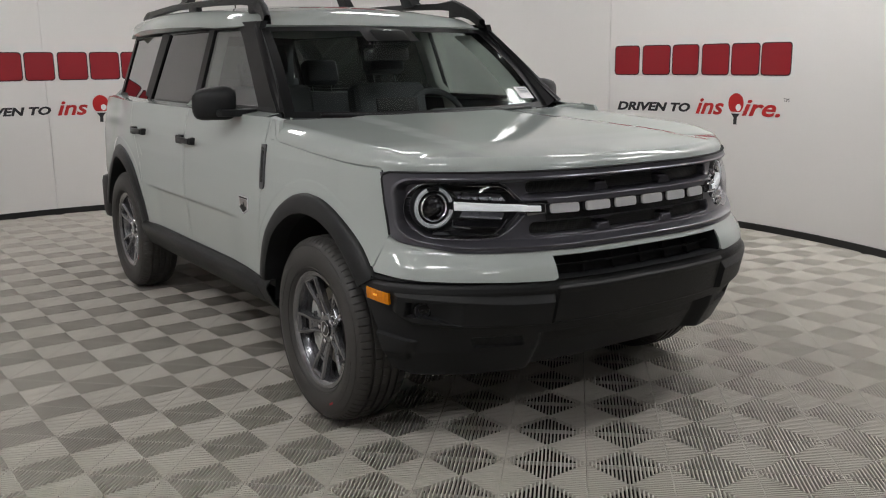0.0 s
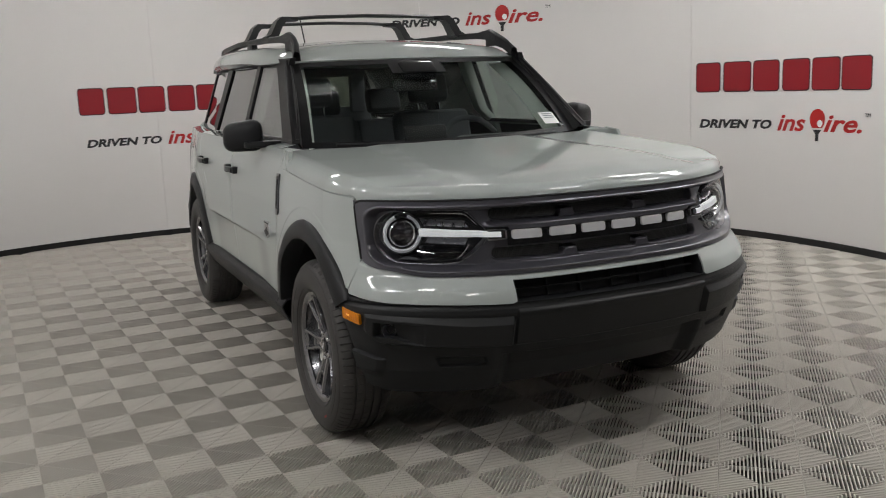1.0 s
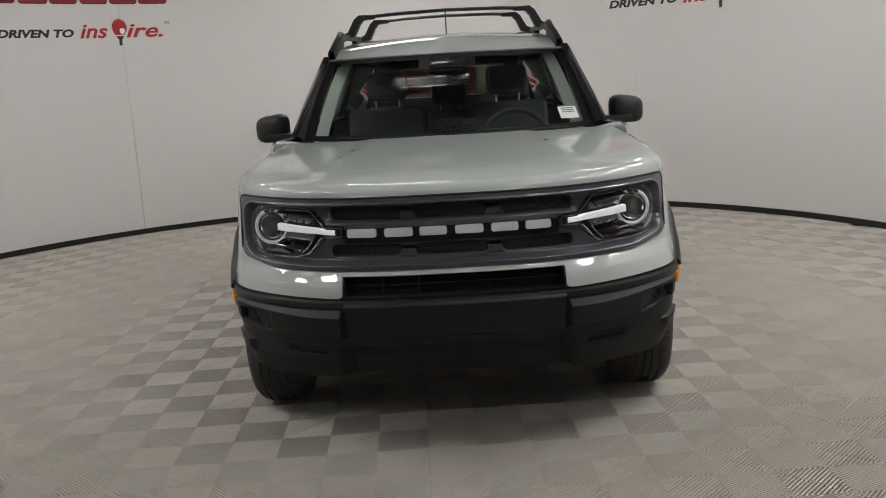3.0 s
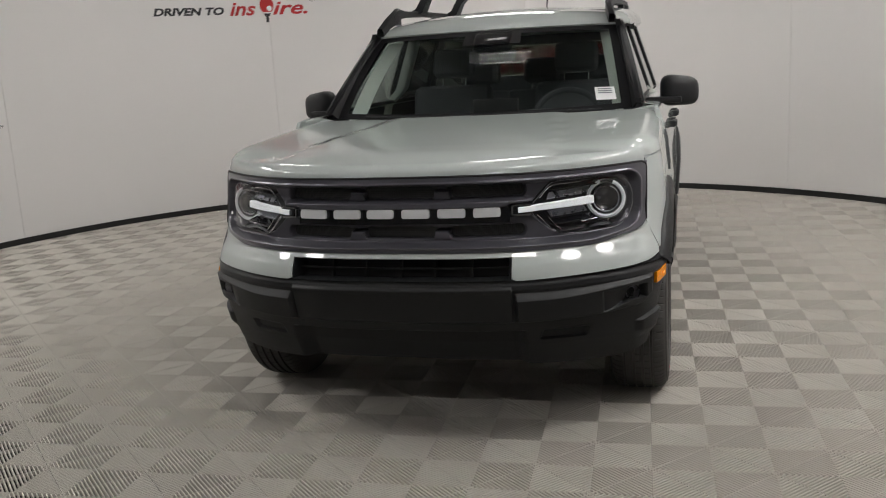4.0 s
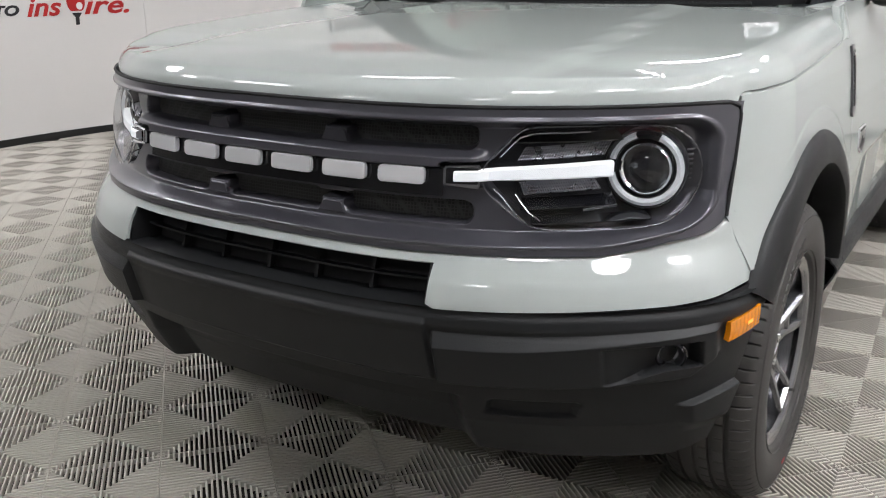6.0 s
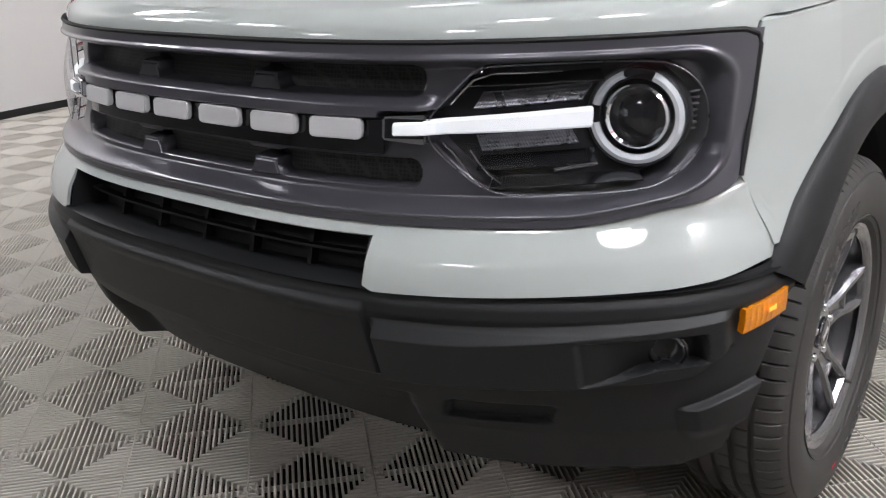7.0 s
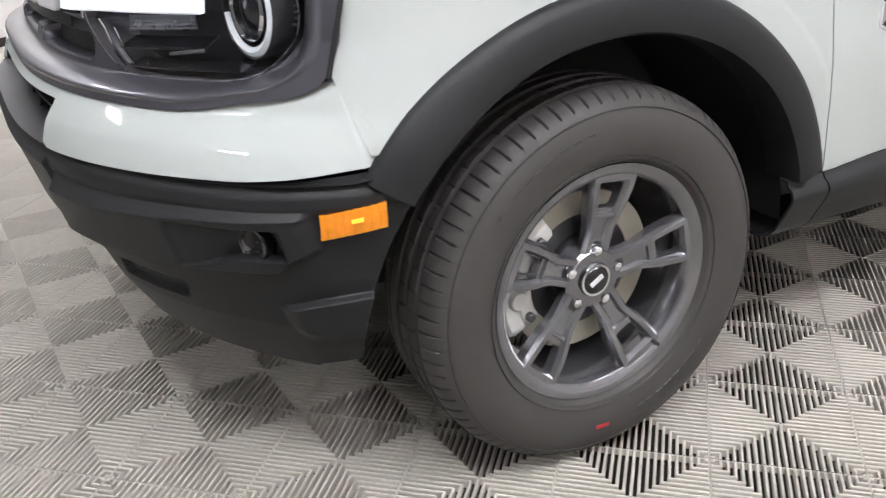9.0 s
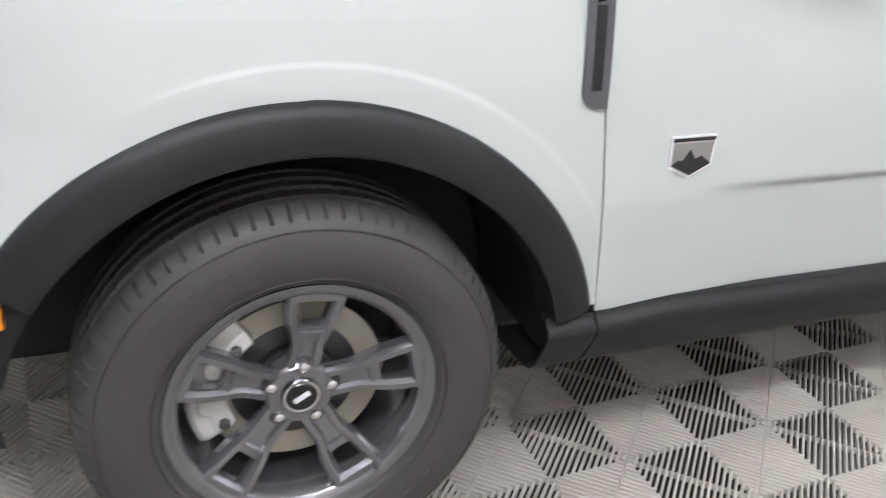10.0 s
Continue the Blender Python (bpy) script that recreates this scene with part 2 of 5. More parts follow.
def wall_panel(a0, a1, z0, z1, inner, outer):
    bm = bmesh.new()
    n = max(2, int((a1 - a0) / 1.5))
    degs = span(a0, a1, n)
    for r0, flip in ((inner, False), (outer, True)):
        grid_into(bm, lambda d, z: on_wall(d, z, r0), degs, [z0, z1])
    for z in (z0, z1):
        grid_into(bm, lambda d, r: on_wall(d, z, r), degs, [inner, outer])
    for d in (a0, a1):
        grid_into(bm, lambda r, z: on_wall(d, z, r), [inner, outer], [z0, z1])
    bmesh.ops.remove_doubles(bm, verts=bm.verts, dist=0.0005)
    return bm


wall = tagged(part("wall_curved", wall_panel(ARC0, ARC1, 0.0, TOP, 0.012, 0.11), WALLPAINT), "white painted curved wall of a round photo booth", "wall", kind="structure")
seams = [ARC0, -16.5, 19.3, 55.6, 91.0, 126.5, 161.8, 197.5, ARC1]
for a0, a1 in zip(seams, seams[1:]):
    part("panel", wall_panel(a0 + 0.022, a1 - 0.022, 0.0, TOP, 0.0, 0.0117), WALLPAINT, wall)
tagged(part("baseboard", wall_panel(ARC0, ARC1, 0.0, 0.052, -0.014, -0.0005), BASEBLACK), "black rubber skirting along the curved wall", "skirting", kind="structure")

EX0, EX1 = on_wall(ARC1, 0)[0], on_wall(ARC0, 0)[0]
EY, BACK = on_wall(ARC0, 0)[1], -6.6
# unseen walls, added and kept dark so little light comes from the open front
for name, c, s in (("unseen_wall_west", (EX0 - 0.05, (EY + BACK) / 2 - 0.06, TOP / 2), (0.1, EY - BACK - 0.1, TOP)), ("unseen_wall_east", (EX1 + 0.05, (EY + BACK) / 2 - 0.06, TOP / 2), (0.1, EY - BACK - 0.1, TOP)),
                   ("unseen_wall_south", ((EX0 + EX1) / 2, BACK - 0.06, TOP / 2), (EX1 - EX0 + 0.3, 0.1, TOP))):
    tagged(part(name, box(c, s), GREYWALL, smooth=False), "unseen dark grey wall, added in place of the dark open showroom", "wall", kind="structure")
tagged(part("ceiling", box(((EX0 + EX1) / 2, -0.3, TOP + 0.06), (9.4, 13.2, 0.1)), CEILPAINT, smooth=False), "plain grey painted ceiling", "ceiling", kind="structure")


# unseen glowing panels, added overhead to brighten floor, walls and car
def fill_panel(x, y, sx, sy, turn=0.0):
    root = tagged(new("ceiling_light"), "unseen flat white ceiling panel, added to light the room", "ceiling light", "ceiling lights")
    m = pose(x, y, TOP - 0.02, 0, 0, turn)
    bm = bmesh.new()
    for dx, dy, lx, ly in ((0, sy / 2, sx + 0.04, 0.03), (0, -sy / 2, sx + 0.04, 0.03), (sx / 2, 0, 0.03, sy - 0.04), (-sx / 2, 0, 0.03, sy - 0.04)):
        box_into(bm, (dx, dy, 0.0), (lx, ly, 0.04), 0.004)
    part("frame", bm, CEILPAINT, root, smooth=False)
    part("diffuser", box((0, 0, 0.008), (sx - 0.03, sy - 0.03, 0.012)), PANEL, root, smooth=False)
    root.matrix_basis = m
    return root


def round_light(x, y, r):
    root = tagged(new("ceiling_lamp"), "large round white ceiling lamp, switched on", "ceiling lamp", "round lamps")
    part("rim", revolve([(-0.03, r + 0.03), (0.03, r + 0.03), (0.03, r), (-0.03, r - 0.005), (-0.03, r + 0.03)], 40, "z"), CEILPAINT, root)
    part("diffuser", revolve([(-0.012, 0.002), (-0.012, r - 0.01), (0.01, r - 0.01)], 40, "z"), ROUND, root)
    root.matrix_basis = pose(x, y, TOP - 0.03)
    return root


def tube_light(x, y, turn):
    root = tagged(new("tube_light"), "ceiling fitting with three bare light tubes", "tube light", "tube lights")
    part("housing", box((0, 0, 0.03), (0.52, 0.34, 0.03), 0.008), CEILPAINT, root, smooth=False)
    for k in (-1, 0, 1):
        bm = revolve([(-0.23, 0.0), (-0.23, 0.013), (0.23, 0.013), (0.23, 0.0)], 10)
        bmesh.ops.translate(bm, verts=bm.verts, vec=(0, 0.11 * k, -0.008))
        part("light_tube", bm, TUBE, root)
    root.matrix_basis = pose(x, y, TOP - 0.05, 0, 0, turn)
    return root


PANEL = glowing("panel_glow", (1.0, 0.985, 0.965), PANEL_GLOW)
ROUND = glowing("round_glow", (1.0, 0.985, 0.97), 20.0)
TUBE = glowing("tube_glow", (1.0, 0.98, 0.95), TUBE_GLOW)
# added fill panels, placed and sized for brightness
for px, py, sx, sy, tt in ((-0.6, 4.3, 1.0, 0.4, 0), (1.45, 3.2, 0.7, 0.32, -50), (2.65, 1.9, 0.7, 0.36, 90), (-2.65, 3.1, 0.75, 0.38, 50), (1.15, -1.75, 0.58, 0.40, 20), (-2.35, -1.75, 0.58, 0.40, -20), (-2.2, -4.5, 0.70, 0.40, 0), (1.2, -4.5, 0.70, 0.40, 0), (2.75, 0.4, 0.9, 0.40, 90), (-3.70, 0.2, 1.1, 0.45, 90)):
    fill_panel(px, py, sx, sy, tt)
for px, py in ((2.35, -1.4), (3.0, -0.5), (-3.45, -1.3)):
    round_light(px, py, 0.30)
for px, py, tt in ((-0.25, 1.35, 0), (1.9, -1.0, 40), (-2.9, -1.0, -40)):
    tube_light(px, py, tt)


# ---- signs on the wall ----
LETTERS = ((0.000, 0.245), (0.270, 0.275), (0.560, 0.260), (0.845, 0.265), (1.125, 0.270), (1.405, 0.285))


def bent(bm, left, base, off):
    """Wraps a flat mesh (x along, y up, z out) round the wall from the angle left, leftwards edge first."""
    for v in bm.verts:
        deg = left - math.degrees(v.co.x / RW)
        v.co = on_wall(deg, base + v.co.y, -off - v.co.z)
    return bm


def text_bm(body, size, shear, width=None, bold=0.0):
    cu = bpy.data.curves.new("text", "FONT")
    cu.body, cu.size, cu.shear, cu.extrude, cu.offset, cu.resolution_u = body, size, shear, 0.001, bold, 3
    ob = bpy.data.objects.new("text", cu)
    me = bpy.data.meshes.new_from_object(ob)
    bm = bmesh.new()
    bm.from_mesh(me)
    bpy.data.objects.remove(ob)
    bpy.data.meshes.remove(me)
    if width:
        xs = [v.co.x for v in bm.verts]
        k = width / (max(xs) - min(xs))
        for v in bm.verts:
            v.co.x = (v.co.x - min(xs)) * k
    return bm


def slab(x0, w, y0, h, r, z0=0.0, z1=0.003):
    pts = []
    for cx, cy, a in ((x0 + w - r, y0 + h - r, 0), (x0 + r, y0 + h - r, 90), (x0 + r, y0 + r, 180), (x0 + w - r, y0 + r, 270)):
        pts += [(cx + r * math.cos(radians(a + d)), cy + r * math.sin(radians(a + d))) for d in (0, 30, 60, 90)]
    bm = bmesh.new()
    prism_into(bm, pts, lambda u, v, w_: (u, v, z0 + w_), z1 - z0)
    return bm


def wall_sign(left, low):
    root = tagged(new("wall_sign"), "dark red and black sign of cut vinyl on white wall", "wall sign", "wall signs")
    for x0, w in LETTERS:
        part("sign_block_edge", bent(slab(x0 - 0.008, w - 0.002, low - 0.006, 0.256, 0.03, 0.0, 0.002), left, 0, 0.001), OUTLINE, root, smooth=False)
        part("sign_block", bent(slab(x0, w - 0.018, low + 0.002, 0.240, 0.026, 0.0022, 0.004), left, 0, 0.001), RED, root, "dark red plain block", smooth=False)
    t1 = text_bm("DRIVEN TO", 0.098, 0.22, 0.715, 0.0042)
    bmesh.ops.translate(t1, verts=t1.verts, vec=(0.03, low - 0.31, 0))
    part("slogan", bent(t1, left, 0, 0.002), INK, root, "black slanted capital letters", smooth=False)
    for word, x0, w in (("ins", 0.80, 0.27), ("ire.", 1.245, 0.36)):
        t2 = text_bm(word, 0.19, 0.3, w, 0.004)
        bmesh.ops.translate(t2, verts=t2.verts, vec=(x0, low - 0.322, 0))
        part("slogan", bent(t2, left, 0, 0.002), BRIGHTRED, root, "red slanted lettering", smooth=False)
    tm = text_bm("TM", 0.04, 0, 0.05, 0)
    bmesh.ops.translate(tm, verts=tm.verts, vec=(1.63, low - 0.205, 0))
    part("trade_mark", bent(tm, left, 0, 0.002), INK, root, smooth=False)
    head = bmesh.new()
    prism_into(head, [(1.185 + 0.072 * math.cos(t) * (1 + 0.04 * math.sin(t)), low - 0.232 + 0.084 * math.sin(t)) for t in [2 * math.pi * k / 28 for k in range(28)] if math.sin(t) > -0.82], lambda u, v, w_: (u, v, w_), 0.002)
    part("paddle_head", bent(head, left, 0, 0.002), BRIGHTRED, root, "red round paddle shape", smooth=False)
    ball = bmesh.new()
    prism_into(ball, [(1.21 + 0.025 * math.cos(t), low - 0.262 + 0.028 * math.sin(t)) for t in [2 * math.pi * k / 18 for k in range(18)]], lambda u, v, w_: (u, v, 0.0023 + w_), 0.001)
    part("ball", bent(ball, left, 0, 0.002), PAPER, root, "small white disc", smooth=False)
    grip = bmesh.new()
    prism_into(grip, [(1.145, low - 0.312), (1.225, low - 0.312), (1.200, low - 0.345), (1.198, low - 0.40), (1.168, low - 0.40), (1.170, low - 0.345)], lambda u, v, w_: (u, v, w_), 0.002)
    part("paddle_grip", bent(grip, left, 0, 0.002), INK, root, "black paddle handle", smooth=False)
    return root


for left, low in ((18.5, 1.24), (59.9, 2.29), (100.4, 1.24), (142.2, 2.29), (184.4, 1.24), (-22.5, 2.29)):
    wall_sign(left, low)


# ---- the car: forms ----
AXLE_F, AXLE_R, HUB_Z, TYRE_R, RIM_R = 0.02, 2.69, 0.361, 0.361, 0.229
XB = 0.79


def nose_y(z):
    return lerp_table(z, [0.24, 0.30, 0.40, 0.50, 0.60, 0.655, 0.70, 0.745, 0.80, 0.90, 1.00, 1.05], [-0.66, -0.715, -0.775, -0.815, -0.842, -0.838, -0.825, -0.803, -0.795, -0.783, -0.765, -0.755])


def nose_k(z):
    return lerp_table(z, [0.3, 0.6, 0.85], [0.46, 0.48, 0.60])


def half_width(z):
    return lerp_table(z, [0.28, 0.36, 0.49, 0.60, 0.69, 0.72, 0.80, 0.90, 1.00, 1.05, 1.10, 1.16], [0.855, 0.880, 0.898, 0.905, 0.911, 0.910, 0.907, 0.903, 0.893, 0.884, 0.872, 0.857])


def plan(z, s):
    """A place on the body at the height z: s runs 0 to 1 along the nose, to 2 round the corner, then in metres along the flank."""
    y0, k = nose_y(z), nose_k(z)
    if s <= 1:
        x = XB * s
        return x, y0 + k * x**3
    yb, m, w = y0 + k * XB**3, 3 * k * XB**2, half_width(z)
    cx = w - 0.012
    cy = yb + m * (cx - XB)
    ey = cy + 0.17
    if s <= 2:
        t = s - 1
        return (1 - t) ** 2 * XB + 2 * t * (1 - t) * cx + t * t * w, (1 - t) ** 2 * yb + 2 * t * (1 - t) * cy + t * t * ey
    return w, ey + s - 2


def plan_out(z, s):
    x0, y0 = plan(z, max(0, s - 0.01))
    x1, y1 = plan(z, s + 0.01)
    if s < 0.01:
        return 0.0, -1.0
    n = math.hypot(x1 - x0, y1 - y0)
    return (y1 - y0) / n, -(x1 - x0) / n


def skin(z, s, off=0.0):
    """The body's skin, moved outwards by off."""
    x, y = plan(z, s)
    nx, ny = plan_out(z, s)
    return Vector((x + nx * off, y + ny * off, z))


def s_at_x(x, z):
    if x <= XB:
        return x / XB
    lo, hi = 1.0, 2.0
    for _ in range(24):
        mid = (lo + hi) / 2
        lo, hi = (mid, hi) if plan(z, mid)[0] < x else (lo, mid)
    return lo


def s_at_y(y, z):
    lo, hi = 0.0, 6.0
    for _ in range(32):
        mid = (lo + hi) / 2
        lo, hi = (mid, hi) if plan(z, mid)[1] < y else (lo, mid)
    return lo


def face(x, z, off=0.0):
    """A place on the nose's skin by x and z, either side."""
    v = skin(z, s_at_x(abs(x), z), off)
    if x < 0:
        v.x = -v.x
    return v


def tail_in(y):
    return 0.11 * ease(2.45, 3.55, y)


def bulge(y, z):
    r = min(math.hypot(y - AXLE_F, z - HUB_Z), math.hypot(y - AXLE_R, z - HUB_Z))
    return 0.0018 * (1 - ease(0.573, 0.583, r)) * ease(-0.36, -0.12, y)


def flank(y, z, off=0.0):
    """The car's left flank behind the corner."""
    w = half_width(z) if z <= 1.162 else 0.785 - 0.330 * (z - 1.16)
    crease = -0.012 * (1 - ease(0.694, 0.710, z)) * ease(0.66, 0.95, y) * ease(2.2, 1.95, y)
    return Vector((w + bulge(y, z) + crease - tail_in(y) + off, y, z))


def shut_z(y):
    return lerp_table(y, [-0.46, 0.02, 0.34, 0.375, 0.40, 0.55], [1.012, 1.036, 1.058, 1.085, 1.140, 1.150])


def side_x(y, z):
    """The flank's x with the turn of the front corner taken in."""
    w = flank(y, z).x
    if y < -0.05:
        k = ease(-0.30, -0.05, y)
        w = (skin(z, s_at_y(y, z)).x + bulge(y, z)) * (1 - k) + w * k
    return w


car = tagged(new("car"), "sage grey boxy sport utility car parked on the tiled floor", "car")

# bonnet, wrapped over the shoulders down to the wings
def hood_z(q, ax, y, v):
    zc = lerp_table(y, [-0.77, -0.70, -0.6, -0.4, 0.0, 0.55], [1.044, 1.050, 1.059, 1.074, 1.098, 1.130])
    edge = shut_z(min(y, 0.34)) + 0.0065
    ze = max(edge + 0.012, lerp_table(y, [-0.48, -0.42, -0.34, -0.25, 0.0, 0.15, 0.55], [1.042, 1.064, 1.082, 1.092, 1.108, 1.118, 1.137]))
    z = ze + (zc - ze) * (1 - q**4.0)
    ridge = 0.50 - 0.10 * ease(-0.4, 0.5, y)
    z += 0.008 * (1 - ease(ridge, ridge + 0.028, ax)) * ease(-0.74, -0.50, y)
    k = max(0.0, (q - 0.91) / 0.09)
    z -= (ze - edge) * (1 - math.sqrt(max(0.0, 1 - k * k)))
    k = max(0.0, 1 - v / 0.040)
    return z - (z - 1.003) * 0.85 * (1 - math.sqrt(max(0.0, 1 - k * k)))


def hood_at(u, v):
    q = abs(u)
    yf = plan(1.0, s_at_x(0.834 * q, 1.0))[1] + 0.004
    yr = 0.535 + 0.045 * u * u - 0.185 * q**16
    y = yf + (yr - yf) * v
    xe = side_x(max(y, -0.40), shut_z(min(y, 0.34))) - 0.0015
    xe = 0.834 + (xe - 0.834) * ease(0.0, 0.07, v) if y < -0.2 else xe
    x = xe * q
    return Vector((math.copysign(x, u), y, hood_z(q, x, y, v)))


us = sorted(set([math.copysign(1 - (1 - abs(t)) ** 1.35, t) for t in span(-1, 1, 64)] + [s * q for s in (-1, 1) for q in (0.91, 0.922, 0.934, 0.945, 0.955, 0.965, 0.974, 0.982, 0.989, 0.994, 0.998)]))
vs = [0, 0.003, 0.007, 0.012, 0.018, 0.026, 0.034, 0.042, 0.055, 0.07] + span(0.09, 1, 44)
bm = thick(grid(hood_at, us, vs), 0.010)
part("hood", bm, PAINT, car, "sage grey bonnet with a raised middle panel", angle=60)

# front wings
def surround_low(x):
    return 0.746 + 0.027 * ease(0.65, 0.835, abs(x))


def frame_low(x):
    """The surround's lower edge, with its rounded outer corner."""
    ax, r = abs(x), 0.040
    k = r - math.sqrt(max(0.0, r * r - (ax - 0.836 + r) ** 2)) if ax > 0.836 - r else 0.0
    return surround_low(x) + 0.75 * k


def wing_front(z):
    """How far forward the wing reaches: to the surround, and below it along the seam to the nose panel."""
    if z > 0.805:
        return plan(z, s_at_x(0.838, z))[1]
    return lerp_table(z, [0.690, 0.805], [-0.414, plan(0.805, s_at_x(0.838, 0.805))[1]])


def wing_low(y):
    """The lower edge: over the arch, then to the sill."""
    if y < -0.415:
        return 0.690
    d = y - AXLE_F
    z = HUB_Z + math.sqrt(max(0.0, 0.485**2 - d * d)) if abs(d) < 0.485 else 0.46
    return max(0.49 if y > 0 else 0.66, z)


def build_wing():
    bm = bmesh.new()
    ys = span(-0.432, -0.3, 26) + span(-0.294, 0.36, 90) + span(0.366, 0.545, 36)
    def at(y, v):
        lo, hi = wing_low(y), shut_z(y) + 0.002
        z = lo + (hi - lo) * min(v, 1.0)
        if y < -0.15:
            y += (wing_front(z) + 0.432) * (1 - ease(-0.432, -0.15, y))
        if y > 0.30:
            y = 0.30 + (y - 0.30) * (0.541 - 0.135 * (z - 0.49) - 0.30) / 0.245
        p = skin(z, s_at_y(y, z)) if y < -0.05 else flank(y, z)
        if y < -0.05:
            q = flank(y, z)
            k = ease(-0.30, -0.05, y)
            p = p.lerp(q, k) + Vector((bulge(y, z) * (1 - k), 0, 0))
        if v > 1:
            p += Vector((-0.018, 0, 0.006))
        return p
    vs_ = span(0, 1, 84) + [1.2]
    grid_into(bm, at, ys, vs_)
    return thick(bm, 0.006)


both("front_wing", build_wing(), PAINT, car, angle=40)

# painted nose panel under the grille
def nose_panel():
    bm = bmesh.new()
    def strip(s0, s1, n, low, high, m=14):
        ss = span(s0, s1, n)
        def at(s, v):
            z0, z1 = low(s), high(s)
            z = z0 + (z1 - z0) * min(v, 1.0) + 0.014 * max(0.0, v - 1)
            return skin(z, s, swell(z) - 0.010 * max(0.0, v - 1))
        grid_into(bm, at, ss, span(0, 1, m) + [1.3, 2.0])
    swell = lambda z: 0.014 * math.sin(math.pi * min(1, max(0, (z - 0.60) / 0.150)))
    sx = 0.405 / XB
    top = lambda s: frame_low(XB * s) - 0.002
    strip(0, sx, 12, lambda s: 0.729, top, 4)
    strip(sx, 1.0, 26, lambda s: lerp_table(s, [sx, sx + 0.02, 1.0], [0.660, 0.652, 0.660]), top)
    def corner_at(u, v):
        z0 = 0.660 + 0.014 * u
        z = z0 + (frame_low(XB + 0.046 * u) - 0.002 - z0) * min(v, 1.0) + 0.014 * max(0.0, v - 1)
        return skin(z, 1 + u * (s_at_y(wing_front(z) + 0.010, z) - 1), swell(z) * (1 - ease(0.30, 0.88, u)) - 0.005 * ease(0.91, 0.95, u) * (1 - ease(0.772, 0.790, z)) - 0.010 * max(0.0, v - 1))
    grid_into(bm, corner_at, span(0, 1, 30), span(0, 1, 14) + [1.3, 2.0])
    return bm


bm = nose_panel()
bmesh.ops.remove_doubles(bm, verts=bm.verts, dist=0.0006)
other = flipped(bm)
me = bpy.data.meshes.new("tmp")
other.to_mesh(me)
other.free()
bm.from_mesh(me)
bpy.data.meshes.remove(me)
part("nose_panel", thick(bm, 0.006), PAINT, car, "sage grey painted panel under the grille", angle=40)

# black front bumper
def bumper_off(x, z):
    ax = abs(x)
    o = 0.009 * ease(0.598, 0.622, z) * (1 - ease(0.632, 0.657, z))
    # raised end blocks with a sloping top and a hollow for the fog lamp
    low = lerp_table(ax, [0.42, 0.70, 0.82, 0.86], [0.497, 0.503, 0.512, 0.550])
    top, ledge = 0.608 + 0.008 * ease(0.5, 0.86, ax), lerp_table(ax, [0.42, 0.56, 0.86], [0.028, 0.026, 0.010])
    if 0.41 < ax < 0.875:
        rise = min(1.0, max(0.0, (top - z) / ledge)) * ease(low - 0.005, low + 0.005, z) * ease(0.412, 0.421, ax) * (1 - ease(0.850, 0.866, ax))
        o += (0.025 - 0.009 * ease(0.50, 0.86, ax)) * rise
        inside = ease(0.0, 0.008, 0.838 - ax) * ease(0.0, 0.004, z - 0.507 - 0.028 * ease(0.69, 0.80, ax)) * ease(0.0, 0.005, 0.590 - z)
        o -= (0.005 + 0.026 * ease(0.70, 0.80, ax)) * inside * ease(0.690, 0.700, ax)
    o += 0.008 * (1 - ease(0.400, 0.407, ax)) * ease(0.492, 0.500, z) * (1 - ease(0.622, 0.634, z))
    # lower part set back under the middle plate, with two slots; tow hook hollows; lip before the wheel
    back = (1 - ease(0.454, 0.463, z)) * (1 - ease(0.395, 0.450, ax))
    o -= 0.050 * back
    o -= 0.014 * (1 - ease(-0.006, 0.003, rbox(ax, z, 0.572 + 0.4 * (z - 0.440), 0.439, 0.078, 0.019, 0.008)))
    zt = 0.446 + 0.022 * ease(0.80, 0.885, ax)
    o += 0.016 * (1 - ease(zt - 0.006, zt + 0.002, z)) * ease(0.365, 0.405, z) * ease(0.798, 0.824, ax)
    return o


def bumper_end(z):
    d = z - HUB_Z
    return AXLE_F - math.sqrt(max(0.0, 0.455**2 - d * d))


def bumper_low(u):
    return lerp_table(u, [0.0, 0.30, 0.38, 0.44, 0.48, 0.50, 0.58, 1.0], [0.318, 0.312, 0.308, 0.308, 0.308, 0.310, 0.316, 0.330])


def bumper():
    bm = bmesh.new()
    def at(u, v):
        z = 0.654 + (bumper_low(abs(u) / 2 if abs(u) > 1 else 0.5 * abs(u)) - 0.654) * v
        if abs(u) > 1:
            z += 0.018 * ease(1.0, 2.0, abs(u)) * (1 - v)
        s = abs(u) if abs(u) <= 1 else 1 + (abs(u) - 1) * (s_at_y(bumper_end(z), z) - 1)
        p0 = plan(z, s)
        p = skin(z, s, bumper_off(p0[0], z))
        if u < 0:
            p.x = -p.x
        return p
    cols = sorted(set([round(v, 4) for v in span(0, 1, 150) + span(1.0, 2.0, 72)] + [q / XB for q in (0.400, 0.4035, 0.407, 0.416, 0.4185, 0.421, 0.690, 0.695, 0.700)]))
    grid_into(bm, at, [-c for c in reversed(cols[1:])] + cols, span(0, 1, 230))
    return bm


front_bumper = part("front_bumper", bumper(), PLASTIC, car, "black grained plastic front bumper", angle=50)
part("bumper_top_ledge", grid(lambda u, v: (lambda p: Vector((math.copysign(p.x, u), p.y, p.z)))(skin(0.655 + 0.016 * ease(0.86, 1.0, abs(u)), abs(u) * 1.85, 0.012 - 0.05 * v)), span(-1, 1, 60), [0, 0.5, 1]), PLASTIC, front_bumper)
